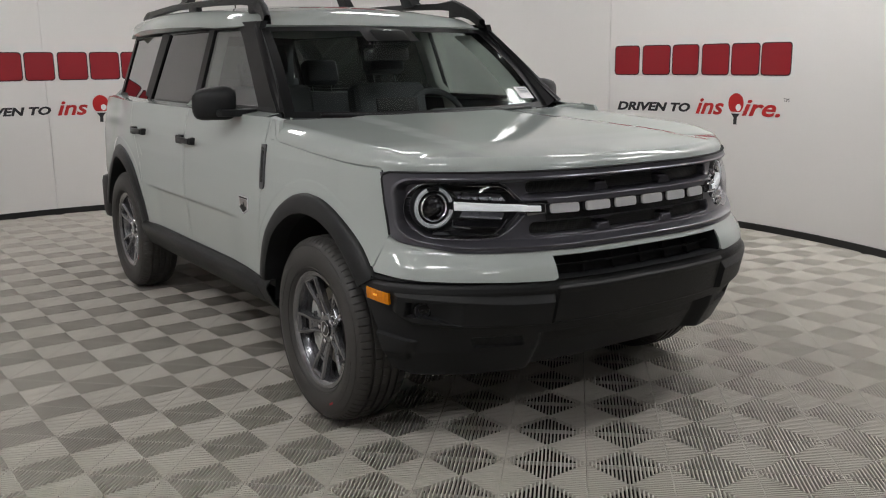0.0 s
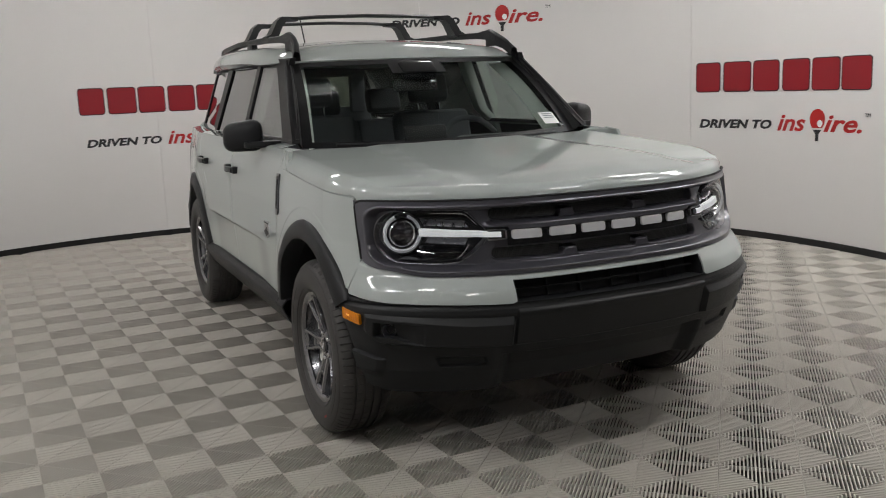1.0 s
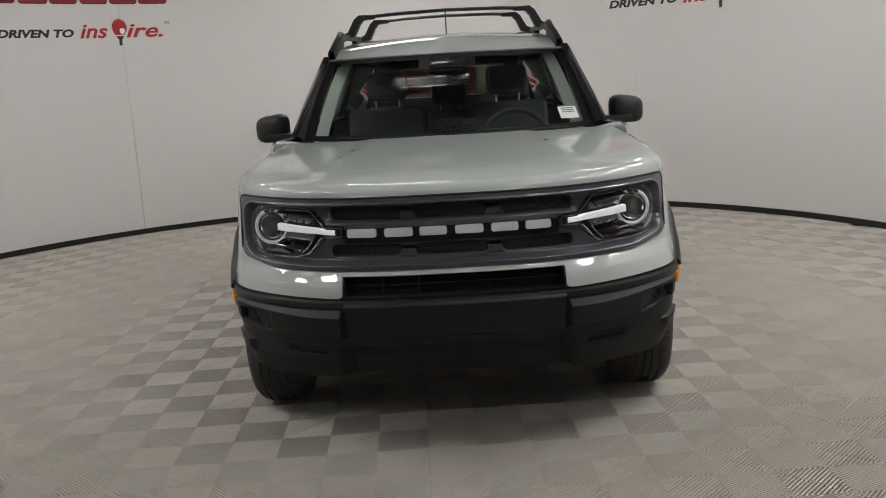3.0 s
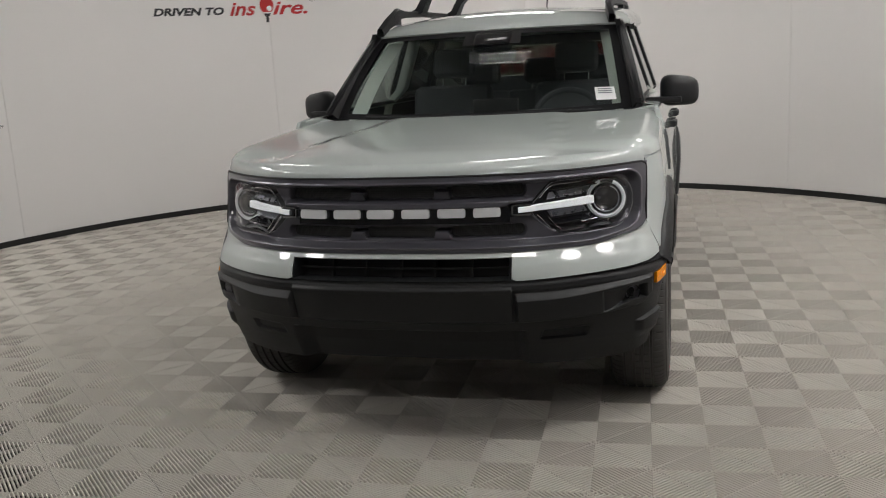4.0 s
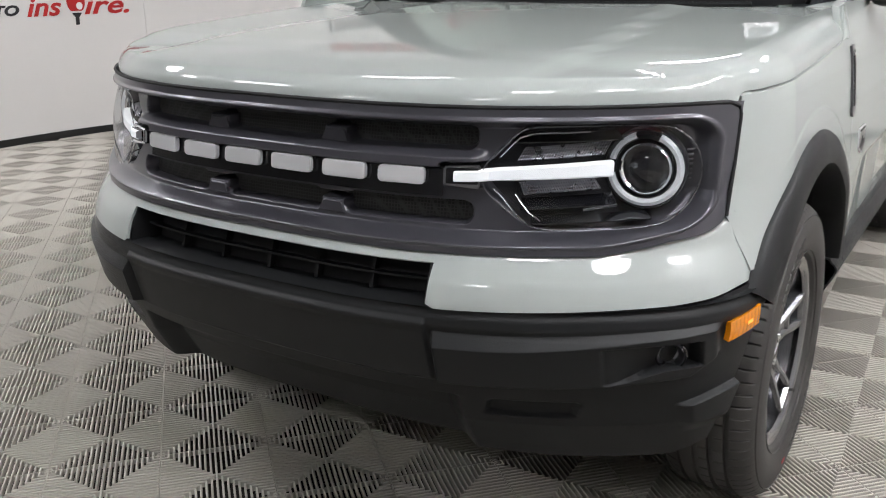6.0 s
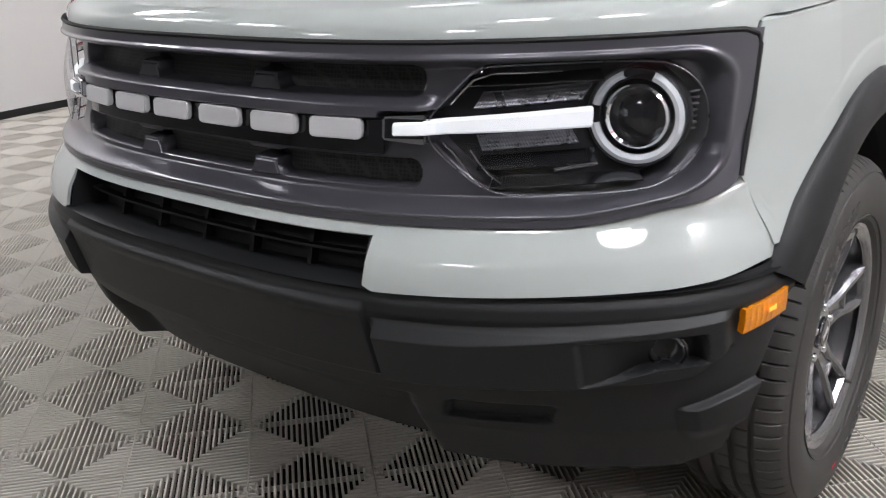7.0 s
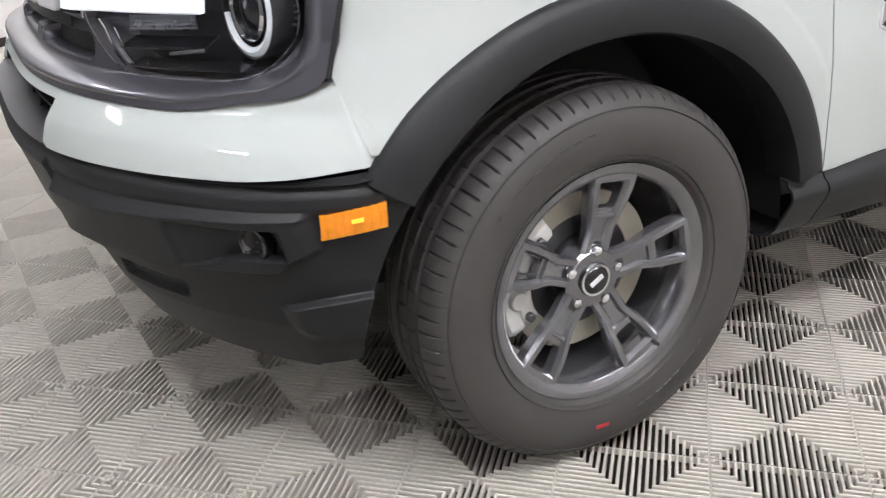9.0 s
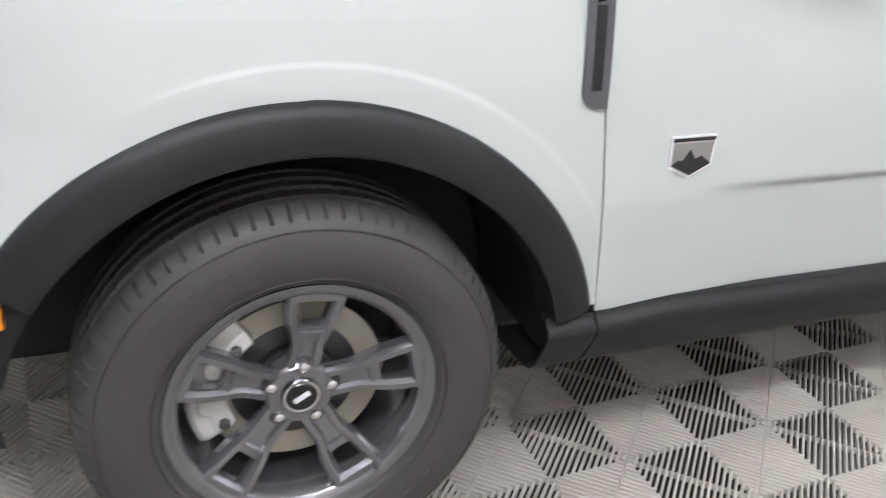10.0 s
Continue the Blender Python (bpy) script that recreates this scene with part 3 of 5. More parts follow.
part("undertray", box((0, -0.02, 0.285), (1.0, 0.98, 0.03), 0.012), BLACKHOLE, front_bumper)

# lower air intake
intake = part("intake_backing", grid(lambda x, z: face(x, z, -0.07), span(-0.42, 0.42, 24), span(0.60, 0.74, 4)), BLACKHOLE, car)
bm = bmesh.new()
for x0, x1, z0, z1 in ((-0.405, 0.405, 0.727, 0.732), (-0.405, 0.405, 0.648, 0.655)):
    grid_into(bm, lambda x, d: face(x, (z0 + z1) / 2, -d), span(x0, x1, 30), [0.0, 0.07])
for sx in (-1, 1):
    grid_into(bm, lambda z, d: face(sx * 0.404, z, -d), span(0.65, 0.73, 4), [-0.004, 0.07])
part("intake_frame", thick(bm, 0.004), PLASTIC, intake)
for z in (0.690,):
    bm = bmesh.new()
    grid_into(bm, lambda x, d: face(x, z - 0.1 * d, -0.035 - d), span(-0.403, 0.403, 30), [0.0, 0.02])
    part("slat", thick(bm, 0.005), PLASTIC, intake)
for x in (-0.27, -0.135, 0.0, 0.135, 0.27):
    bm = bmesh.new()
    grid_into(bm, lambda z, d: face(x, z, -0.045 - d), span(0.655, 0.727, 4), [0.0, 0.02])
    part("rib", thick(bm, 0.008), BLACKHOLE, intake)

# grille frame with both lamp bays
BAY = [(0.472, 0.868), (0.500, 0.838), (0.556, 0.795), (0.600, 0.789), (0.738, 0.789), (0.772, 0.802), (0.796, 0.836), (0.804, 0.880), (0.796, 0.926), (0.772, 0.958), (0.738, 0.974), (0.560, 0.974), (0.530, 0.968), (0.500, 0.930), (0.472, 0.902)]


for _ in range(2):
    BAY = [(p[0] + (q[0] - p[0]) * k, p[1] + (q[1] - p[1]) * k) for p, q in zip(BAY, BAY[1:] + BAY[:1]) for k in (0.25, 0.75)]


def bay_dist(x, z):
    """The distance from the lamp's outline, negative inside; the outline is convex."""
    d = -9.0
    n = len(BAY)
    for i in range(n):
        (x0, z0), (x1, z1) = BAY[i], BAY[(i + 1) % n]
        ex, ez = x1 - x0, z1 - z0
        d = max(d, ((x - x0) * ez - (z - z0) * ex) / math.hypot(ex, ez))
    return d


def grille_off(x, z):
    ax = abs(x)
    lamp = min(bay_dist(ax, z), rbox(ax, z, 0.445, 0.884, 0.05, 0.022, 0.008))
    zb = surround_low(x) + 0.020
    d = rbox(ax, z, 0.0, (zb + 0.982) / 2, 0.814, (0.982 - zb) / 2, 0.045)
    o = 0.006 - 0.038 * (1 - ease(-0.016, 0.002, d)) + 0.004 * ease(-0.002, 0.003, d) * (1 - ease(0.004, 0.010, d))
    if ax < 0.50:
        o += 0.022 * ease(0.892, 0.899, z) * (1 - ease(0.914, 0.930, z)) * (1 - ease(0.450, 0.485, ax))
        for cz, hz in ((0.950, 0.021), (0.812, 0.020)):
            slot = min(rbox(ax, z, 0.0, cz, 0.128, hz, 0.012), rbox(ax, z, 0.322, cz, 0.134, hz, 0.017), rbox(ax, z, 0.158, cz + 0.55 * hz, 0.05, 0.26 * hz, 0.003))
            o -= 0.042 * (1 - ease(-0.002, 0.003, slot))
    o -= 0.075 * (1 - ease(-0.004, 0.003, lamp))
    return o


def grille_frame():
    bm = bmesh.new()
    xs = span(0, 0.50, 200) + span(0.5025, 0.8385, 150)
    xs = [-x for x in reversed(xs[1:])] + xs
    def at(x, v):
        lo, hi = frame_low(x), 1.008
        z = lo + (hi - lo) * v
        return face(x, z, grille_off(x, z))
    grid_into(bm, at, xs, span(0, 1, 170))
    return bm


grille = part("grille", grille_frame(), GUNMETAL, car, "gunmetal grille surround with six dark slots", angle=75)
# dark backs of the slots and of the band behind the blocks
for cz, hz in ((0.950, 0.022), (0.812, 0.020)):
    for cx, hx in ((-0.315, 0.131), (0.0, 0.124), (0.315, 0.131)):
        bm = bmesh.new()
        grid_into(bm, lambda x, z: face(x, z, -0.062), span(cx - hx - 0.012, cx + hx + 0.012, 14), span(cz - hz - 0.003, cz + hz + 0.003, 3))
        part("slot_back", bm, MESH, grille, "dark mesh behind a slot")
for cz, sg in ((0.950, -1), (0.812, -1)):
    for sx in (-1, 1):
        bm = bmesh.new()
        prism_into(bm, [(sx * 0.158 - 0.034, cz + sg * 0.023), (sx * 0.158 - 0.022, cz), (sx * 0.158 + 0.022, cz), (sx * 0.158 + 0.034, cz + sg * 0.023)][::-sg], lambda u, v, w: face(u, v, -0.0285 - w), 0.02)
        bmesh.ops.bevel(bm, geom=bm.edges[:], offset=0.002, segments=1, affect="EDGES")
        part("grille_tab", bm, GUNMETAL, grille, smooth=False)
bm = bmesh.new()
grid_into(bm, lambda x, z: face(x, z, -0.022), span(-0.40, 0.40, 50), span(0.842, 0.8925, 4))
part("badge_band", thick(bm, 0.002), GLOSSBLACK, grille, "black band behind the silver blocks")
for x0, x1 in ((-0.386, -0.275), (-0.245, -0.140), (-0.115, -0.015), (0.015, 0.118), (0.146, 0.246), (0.273, 0.368)):
    bm = bmesh.new()
    n = 8
    outline = []
    for cx, cz, a in ((x1 - 0.007, 0.889, 0), (x0 + 0.007, 0.889, 90), (x0 + 0.007, 0.871, 180), (x1 - 0.007, 0.871, 270)):
        outline += [(cx + 0.007 * math.cos(radians(a + d)), cz + 0.007 * math.sin(radians(a + d))) for d in (0, 45, 90)]
    prism_into(bm, outline, lambda u, v, w: face(u, v, -0.008 - w), 0.012)
    bmesh.ops.bevel(bm, geom=[e for e in bm.edges if all(abs((f.normal.y)) < 2 for f in e.link_faces)], offset=0.002, segments=2, affect="EDGES")
    part("badge_block", bm, SILVER, grille, "plain silver block of the car's name")


# shade of the gap between bonnet, wings and grille, put in as a black strip
gap_line = [(0.838, 0.80), (0.838, 0.90), (0.8375, 0.985), (0.834, 0.999), (0.822, 1.0075)]
gap_line = [(-x, z) for x, z in gap_line] + [(x, 1.0085) for x in span(-0.80, 0.80, 48)] + gap_line[::-1]
part("hood_gap_shade", tube([face(x, z, 0.005) for x, z in gap_line], 0.0042, 6), BLACKHOLE, car, "black strip standing in for the dark gap round the grille")


def rows_inside(zs, grow=0.0):
    out = []
    for z in zs:
        xs = []
        n = len(BAY)
        for i in range(n):
            (x0, z0), (x1, z1) = BAY[i], BAY[(i + 1) % n]
            if (z0 - z) * (z1 - z) <= 0 and z0 != z1:
                xs.append(x0 + (x1 - x0) * (z - z0) / (z1 - z0))
        out.append((z, min(xs) - grow, max(xs) + grow))
    return out


RINGC = (0.736, 0.887)


def headlight(side):
    """One lamp: black housing, lit ring and bar, projector, reflectors, clear lens."""
    def at(x, z, off):
        return face(side * x, z, off)
    zs = [0.7895] + span(0.795, 0.968, 14) + [0.9735]
    rows = rows_inside(zs)
    bm = bmesh.new()
    grid_into(bm, lambda u, i: at(rows[i][1] + (rows[i][2] - rows[i][1]) * u, rows[i][0], -0.085), span(0, 1, 24), range(len(rows)))
    lamp = part("headlight", bm, LAMPBLACK, car, "round headlight with a lit white ring and bar")
    bm = bmesh.new()
    grid_into(bm, lambda u, i: at(rows[i][1] + (rows[i][2] - rows[i][1]) * u, rows[i][0], -0.006 + 0.014 * math.sin(math.pi * u) * math.sin(math.pi * i / (len(rows) - 1))), span(0, 1, 30), range(len(rows)))
    part("lens", bm, LENS, lamp, "clear bowed lamp glass").visible_shadow = False
    n = len(BAY)
    pts = []
    for i in range(n):
        (x0, z0), (x1, z1) = BAY[i], BAY[(i + 1) % n]
        pts += [at(x0 + (x1 - x0) * t, z0 + (z1 - z0) * t, -0.008) for t in (0, 0.5)]
    part("lens_rim", tube(pts, 0.0012, 6, True), LAMPCHROME, lamp)
    # ring, facing ahead and a little outwards
    cx, cz = RINGC
    c = at(cx, cz, -0.046)
    out = Vector((side * 0.22, -0.97, 0.02)).normalized()
    a = Vector((0, 0, 1)).cross(out).normalized() * -side
    up = out.cross(a) * (1 if out.cross(a).z > 0 else -1)
    def ring_pt(r, t, h):
        return c + a * (r * math.cos(t)) + up * (r * math.sin(t)) + out * h
    def band(r0, r1, h0, h1, t0, t1, n):
        b = bmesh.new()
        ts = span(t0, t1, n)
        grid_into(b, lambda t, q: ring_pt(*q(t)) if callable(q) else None, ts, [lambda t: (r0, t, h0), lambda t: (r0, t, h1), lambda t: ((r0 + r1) / 2, t, h1 + 0.004), lambda t: (r1, t, h1), lambda t: (r1, t, h0)])
        return b
    part("ring_light", band(0.0570, 0.0702, -0.01, 0.006, radians(112), radians(350), 40), RING, lamp, "lit white ring")
    part("ring_light", band(0.0585, 0.0690, -0.01, 0.004, radians(14), radians(72), 12), RING, lamp, "lit white ring")
    part("ring_trim", band(0.0705, 0.0755, -0.03, 0.003, 0, 2 * math.pi, 48), LAMPBLACK, lamp)
    part("projector_bezel", band(0.0405, 0.048, -0.03, 0.006, 0, 2 * math.pi, 40), CHROME, lamp)
    b = bmesh.new()
    grid_into(b, lambda t, r: ring_pt(r, t, -0.004 + 0.014 * (1 - (r / 0.0405) ** 2)), span(0, 2 * math.pi, 32), [0.001, 0.012, 0.022, 0.031, 0.0405])
    part("projector", b, GLOSSBLACK, lamp, "dark glass projector")
    b = bmesh.new()
    grid_into(b, lambda t, h: ring_pt(0.056, t, h), span(0, 2 * math.pi, 36), [-0.04, 0.004])
    part("ring_well", b, LAMPBLACK, lamp)
    # bar of light from the grille to the ring
    b = bmesh.new()
    def bar_at(x, q):
        w = lerp_table(x, [0.425, 0.52, 0.682], [0.0095, 0.0110, 0.0140])
        z = lerp_table(x, [0.425, 0.52, 0.682], [0.8850, 0.8880, 0.8945])
        off = lerp_table(x, [0.425, 0.46, 0.50, 0.672], [0.004, 0.002, -0.012, -0.020])
        dz, d = ((-1, -0.016), (-1, -0.002), (-0.75, 0.002), (0.75, 0.002), (1, -0.002), (1, -0.016), (-1, -0.016))[q]
        return at(x, z + dz * w, off + d)
    grid_into(b, bar_at, span(0.425, 0.680, 24), range(7))
    part("light_bar", b, BARGLOW, lamp, "lit white bar")
    b = bmesh.new()
    box_pts = [(0.404, 0.867), (0.404, 0.901), (0.470, 0.905), (0.470, 0.861)]
    prism_into(b, box_pts, lambda u, v, w: at(u, v, -0.004 - w), 0.03)
    bmesh.ops.bevel(b, geom=b.edges[:], offset=0.003, segments=2, affect="EDGES")
    part("bar_socket", b, CHROME, lamp, "bright frame round the bar's tip")
    b = bmesh.new()
    grid_into(b, lambda x, z: at(x, z, -0.001), span(0.410, 0.466, 6), [0.871, 0.899])
    part("socket_face", b, GLOSSBLACK, lamp)
    # reflectors above and below the bar, each a row of small facets
    for x0, x1, z0, z1, sk in ((0.530, 0.668, 0.909, 0.931, 0.012), (0.545, 0.668, 0.848, 0.868, -0.010)):
        b = bmesh.new()
        grid_into(b, lambda i, j: at(x0 + (x1 - x0) * i / 64 + sk * j / 8, z0 + (z1 - z0) * j / 8 + 0.07 * (x1 - x0) * i / 64, -0.036 - 0.00125 * j - 0.0008 * (i % 2) - 0.0008 * (j % 2)), range(65), range(9))
        part("reflector", thick(b, 0.003), LAMPCHROME, lamp, "silver reflector blade", smooth=False)
    # stepped dark bezel: ledges that run along the lamp, catching light on their edges
    for x0, x1, z, t, rise in ((0.520, 0.690, 0.944, 0.010, 0.02), (0.560, 0.745, 0.798, 0.007, 0.02), (0.540, 0.690, 0.824, 0.012, 0.05)):
        b = bmesh.new()
        grid_into(b, lambda x, q: at(x, z + t * q + rise * (x - x0), -0.020 - 0.035 * q), span(x0, x1, 16), [0, 0.15, 0.5, 1])
        part("bezel_ledge", thick(b, 0.002), GLOSSBLACK, lamp, "gloss black ledge")
    for line, r in (([(0.556, 0.796), (0.536, 0.812), (0.520, 0.832), (0.505, 0.850), (0.492, 0.862)], 0.0022), ([(0.575, 0.803), (0.556, 0.818), (0.540, 0.838), (0.530, 0.852)], 0.0016),
                    ([(0.500, 0.918), (0.515, 0.936), (0.530, 0.952), (0.552, 0.960), (0.640, 0.962)], 0.0014), ([(0.640, 0.822), (0.665, 0.826), (0.690, 0.829)], 0.0030)):
        part("trim_blade", tube([at(x, z, -0.020) for x, z in line], r, 6), CHROME, lamp, "thin bright trim line")
    for k in range(7):
        b = bmesh.new()
        z = 0.866 + 0.009 * k
        grid_into(b, lambda x, q: at(x, z + 0.003 * q, -0.028), span(0.786, 0.797, 3), [0, 1])
        part("lamp_rib", thick(b, 0.003), GUNMETAL, lamp)
    return lamp


headlight(1)
headlight(-1)

# fog lamps and amber side markers
for sd in (1, -1):
    c = face(sd * 0.802, 0.556, -0.008)
    out = Vector((sd * 0.45, -0.89, 0.0)).normalized()
    rot = out.to_track_quat("X", "Z").to_matrix().to_4x4()
    b = revolve([(-0.03, 0.026), (0.002, 0.026), (0.004, 0.023), (0.0, 0.021), (-0.010, 0.015), (-0.012, 0.006), (-0.004, 0.001)], 24)
    bmesh.ops.transform(b, matrix=Matrix.Translation(c) @ rot, verts=b.verts)
    fog = part("fog_lamp", b, LAMPCHROME, front_bumper, "small round fog lamp")
    b = revolve([(0.003, 0.022), (0.006, 0.012), (0.007, 0.001)], 20)
    bmesh.ops.transform(b, matrix=Matrix.Translation(c) @ rot, verts=b.verts)
    b2 = revolve([(-0.03, 0.030), (0.003, 0.030), (0.005, 0.028), (0.001, 0.026)], 24)
    bmesh.ops.transform(b2, matrix=Matrix.Translation(c) @ rot, verts=b2.verts)
    part("fog_bezel", b2, GLOSSBLACK, front_bumper)
    part("fog_lens", b, LENS, front_bumper).visible_shadow = False
    b = bmesh.new()
    def amber_at(u, v):
        z = 0.572 + 0.040 * v + 0.012 * u
        s0, s1 = s_at_y(-0.494, z), s_at_y(-0.402, z)
        p = skin(z, s0 + (s1 - s0) * u, 0.014 + (0.0009 if round(u * 24) % 3 == 0 else 0.0) * (0 if u in (0, 1) or v in (0, 1) else 1))
        p.x *= sd
        return p
    grid_into(b, amber_at, span(0, 1, 24), [0, 0.06, 0.5, 0.94, 1])
    part("side_marker", thick(b, 0.012), AMBER, front_bumper, "amber side marker lamp", smooth=False)
    # the bulb's glint, put on the lens as a small glowing patch
    b = bmesh.new()
    grid_into(b, lambda u, v: amber_at(u, v) + Vector((sd * 0.0035, -0.0025, 0)), span(0.48, 0.66, 4), span(0.50, 0.66, 3))
    part("marker_glint", thick(b, 0.001), AMBERGLINT, front_bumper)

# arch flares, liners, sills
def flare(axle, a0, a1, front):
    bm = bmesh.new()
    prof = [(0.450, -0.06), (0.450, 0.010), (0.456, 0.022), (0.470, 0.026), (0.510, 0.020), (0.524, 0.013), (0.530, 0.004), (0.530, -0.012)]
    def at(a, i):
        r, h = prof[i]
        t = radians(a)
        rr = r * (1 + (0.010 * math.cos(2 * (t - radians(48))) if a > 90 else -0.012 * math.cos(2 * (t - radians(130))))) if i > 1 else r * (1 + 0.025 * ease(85, 50, a))
        y, z = axle - rr * math.cos(t), HUB_Z + rr * math.sin(t)
        base = flank(y, z).x
        if front and y < -0.05:
            base = base + (skin(z, s_at_y(max(y, -0.48), z)).x + bulge(y, z) - base) * (1 - ease(-0.30, -0.05, y))
        return Vector((max(base, 0.86) + h, y, z))
    grid_into(bm, at, span(a0, a1, 60), range(len(prof)))
    return bm


for axle, a0, a1, fr in ((AXLE_F, 33.0, 165.5, True), (AXLE_R, 14.0, 166.0, False)):
    both("arch_flare", thick(flare(axle, a0, a1, fr), 0.004), PLASTIC, car, "black plastic wheel arch flare", angle=45)
    bm = bmesh.new()
    grid_into(bm, lambda a, q: Vector(((0.87, 0.85, 0.55, 0.55)[q], axle - (0.452, 0.452, 0.452, 0.02)[q] * math.cos(radians(a)), HUB_Z + (0.452, 0.452, 0.452, 0.02)[q] * math.sin(radians(a)))), span(6, 178, 50), range(4))
    both("wheel_arch_liner", bm, BLACKHOLE, car)

def sill_at(y, i):
    pts = ((0.880, 0.500), (0.902, 0.498), (0.906, 0.488), (0.916, 0.482), (0.922, 0.468), (0.921, 0.448), (0.913, 0.428), (0.900, 0.404), (0.888, 0.380), (0.870, 0.360), (0.845, 0.350), (0.70, 0.34))
    x, z = pts[i]
    return Vector((x - 0.5 * tail_in(y), y, z - 0.012 - (0.012 * (1 - ease(0.56, 0.72, y)) if i < 5 else 0.0)))


both("sill_cladding", thick(grid(sill_at, span(0.545, 2.25, 60), range(12)), 0.005), PLASTIC, car, "black plastic sill cladding", angle=40)

both("sill_end", thick(grid(sill_at, span(0.445, 0.541, 6), range(12)), 0.005), PLASTIC, car, "black plastic front end of the sill cladding", angle=40)

# doors and rear quarter
def panel(y0, y1, low, high, n=30, m=90, t=0.006):
    bm = bmesh.new()
    def at(u, v):
        ya, yb = y0(v), y1(v)
        y = ya + (yb - ya) * u
        lo, hi = low(y), high(y)
        z = lo + (hi - lo) * v
        return flank(y, z)
    # the sheet's outer and inner face, with folded edges
    us_, vs_ = span(0, 1, n), span(0, 1, m)
    grid_into(bm, at, us_, vs_)
    back = lambda u, v: at(u, v) - Vector((t, 0, 0))
    grid_into(bm, back, us_, vs_)
    for edge in (0.0, 1.0):
        grid_into(bm, lambda u, k: at(u, edge).lerp(back(u, edge), k), us_, [0, 1])
        grid_into(bm, lambda v, k: at(edge, v).lerp(back(edge, v), k), vs_, [0, 1])
    bmesh.ops.remove_doubles(bm, verts=bm.verts, dist=0.00005)
    bmesh.ops.recalc_face_normals(bm, faces=bm.faces)
    return bm


seam_f = lambda v: 0.546 - 0.090 * v
belt = lambda y: lerp_table(y, [0.45, 1.0, 2.2, 3.5], [1.150, 1.152, 1.156, 1.160])
rear_low = lambda y: 0.484 if y < 2.22 else max(0.484, HUB_Z + math.sqrt(max(0.0, 0.50**2 - (y - AXLE_R) ** 2)))
front_doors = both("front_door", panel(seam_f, lambda v: 1.468, lambda y: 0.472 + 0.012 * ease(0.56, 0.72, y), belt), PAINT, car, "sage grey front door", angle=40)
rear_doors = both("rear_door", panel(lambda v: 1.474, lambda v: 2.205 + 0.25 * ease(0.25, 0.8, v), rear_low, belt), PAINT, car, "sage grey rear door", angle=40)
both("rear_quarter", panel(lambda v: 2.211 + 0.25 * ease(0.25, 0.8, v), lambda v: 3.44, rear_low, belt, 30), PAINT, car, "sage grey rear quarter panel", angle=40)

# tailgate and rear bumper close the back
bm = bmesh.new()
def tail_at(u, z):
    w = flank(3.44, z).x
    x = w * math.sin(u * math.pi / 2) if abs(u) <= 1 else w
    y = 3.44 + 0.10 * math.cos(u * math.pi / 2) ** 0.6 - 0.30 * ease(1.2, 1.65, z)
    return Vector((x, y, z))
grid_into(bm, tail_at, span(-1, 1, 24), span(0.55, 1.20, 8))
part("tailgate", thick(bm, 0.01), PAINT, car)
part("rear_bumper", box((0, 3.44, 0.48), (1.66, 0.20, 0.30), 0.05), PLASTIC, car)
part("underbody", box((0, 1.62, 0.325), (1.06, 3.6, 0.22), 0.03), BLACKHOLE, car)
part("bay_floor", box((0, -0.15, 0.55), (1.05, 0.9, 0.5), 0.02), BLACKHOLE, car)

# greenhouse: side frames, panes, pillars
def frame_bar(name, pts, w, mat=SATINBLACK, off=0.0, parent=car, depth=0.03):
    """A flat bar on the side glass plane along (y, z) points."""
    bm = bmesh.new()
    n = len(pts)
    left, right = [], []
    for i, (y, z) in enumerate(pts):
        a, b = pts[max(i - 1, 0)], pts[min(i + 1, n - 1)]
        dy, dz = b[0] - a[0], b[1] - a[1]
        k = w / 2 / math.hypot(dy, dz)
        left.append((y - dz * k, z + dy * k))
        right.append((y + dz * k, z - dy * k))
    prism_into(bm, left + right[::-1], lambda u, v, q: flank(u, v, off - q), depth)
    return both(name, bm, mat, parent, smooth=False)


bm = bmesh.new()
prism_into(bm, [(0.545, 1.166), (0.745, 1.168), (0.98, 1.352), (1.16, 1.492), (1.215, 1.526), (1.26, 1.536), (1.26, 1.556), (1.03, 1.556)], lambda u, v, q: flank(u, v, 0.004 - q), 0.03)
both("window_frame", bm, SATINBLACK, car, smooth=False)
frame_bar("window_frame", [(0.98, 1.543), (1.5, 1.552), (2.2, 1.552), (3.34, 1.545)], 0.034, SATINBLACK, 0.004)
frame_bar("window_frame", [(0.56, 1.172), (1.4, 1.174), (3.38, 1.176)], 0.020, PLASTIC, 0.005)
frame_bar("door_pillar", [(1.588, 1.174), (1.606, 1.54)], 0.075, SATINBLACK, 0.003)
frame_bar("door_pillar", [(2.385, 1.175), (2.320, 1.54)], 0.060, SATINBLACK, 0.004)
frame_bar("door_pillar", [(2.440, 1.185), (2.395, 1.54)], 0.085, SATINBLACK, 0.002)
frame_bar("rear_pillar", [(3.375, 1.170), (3.325, 1.545)], 0.06, SATINBLACK, 0.002)


def pane(name, outline, mat, off=-0.006):
    bm = bmesh.new()
    prism_into(bm, outline, lambda u, v, q: flank(u, v, off - q), 0.004)
    for ob in both(name, bm, mat, car, smooth=False):
        ob.visible_shadow = False


pane("side_window", [(0.70, 1.165), (1.575, 1.170), (1.59, 1.54), (1.21, 1.54), (0.93, 1.34)], SIDEGLASS)
pane("side_window", [(1.605, 1.170), (2.37, 1.172), (2.30, 1.54), (1.625, 1.54)], DARKGLASS)
pane("quarter_window", [(2.46, 1.168), (3.35, 1.170), (3.30, 1.54), (2.42, 1.54)], DARKGLASS)

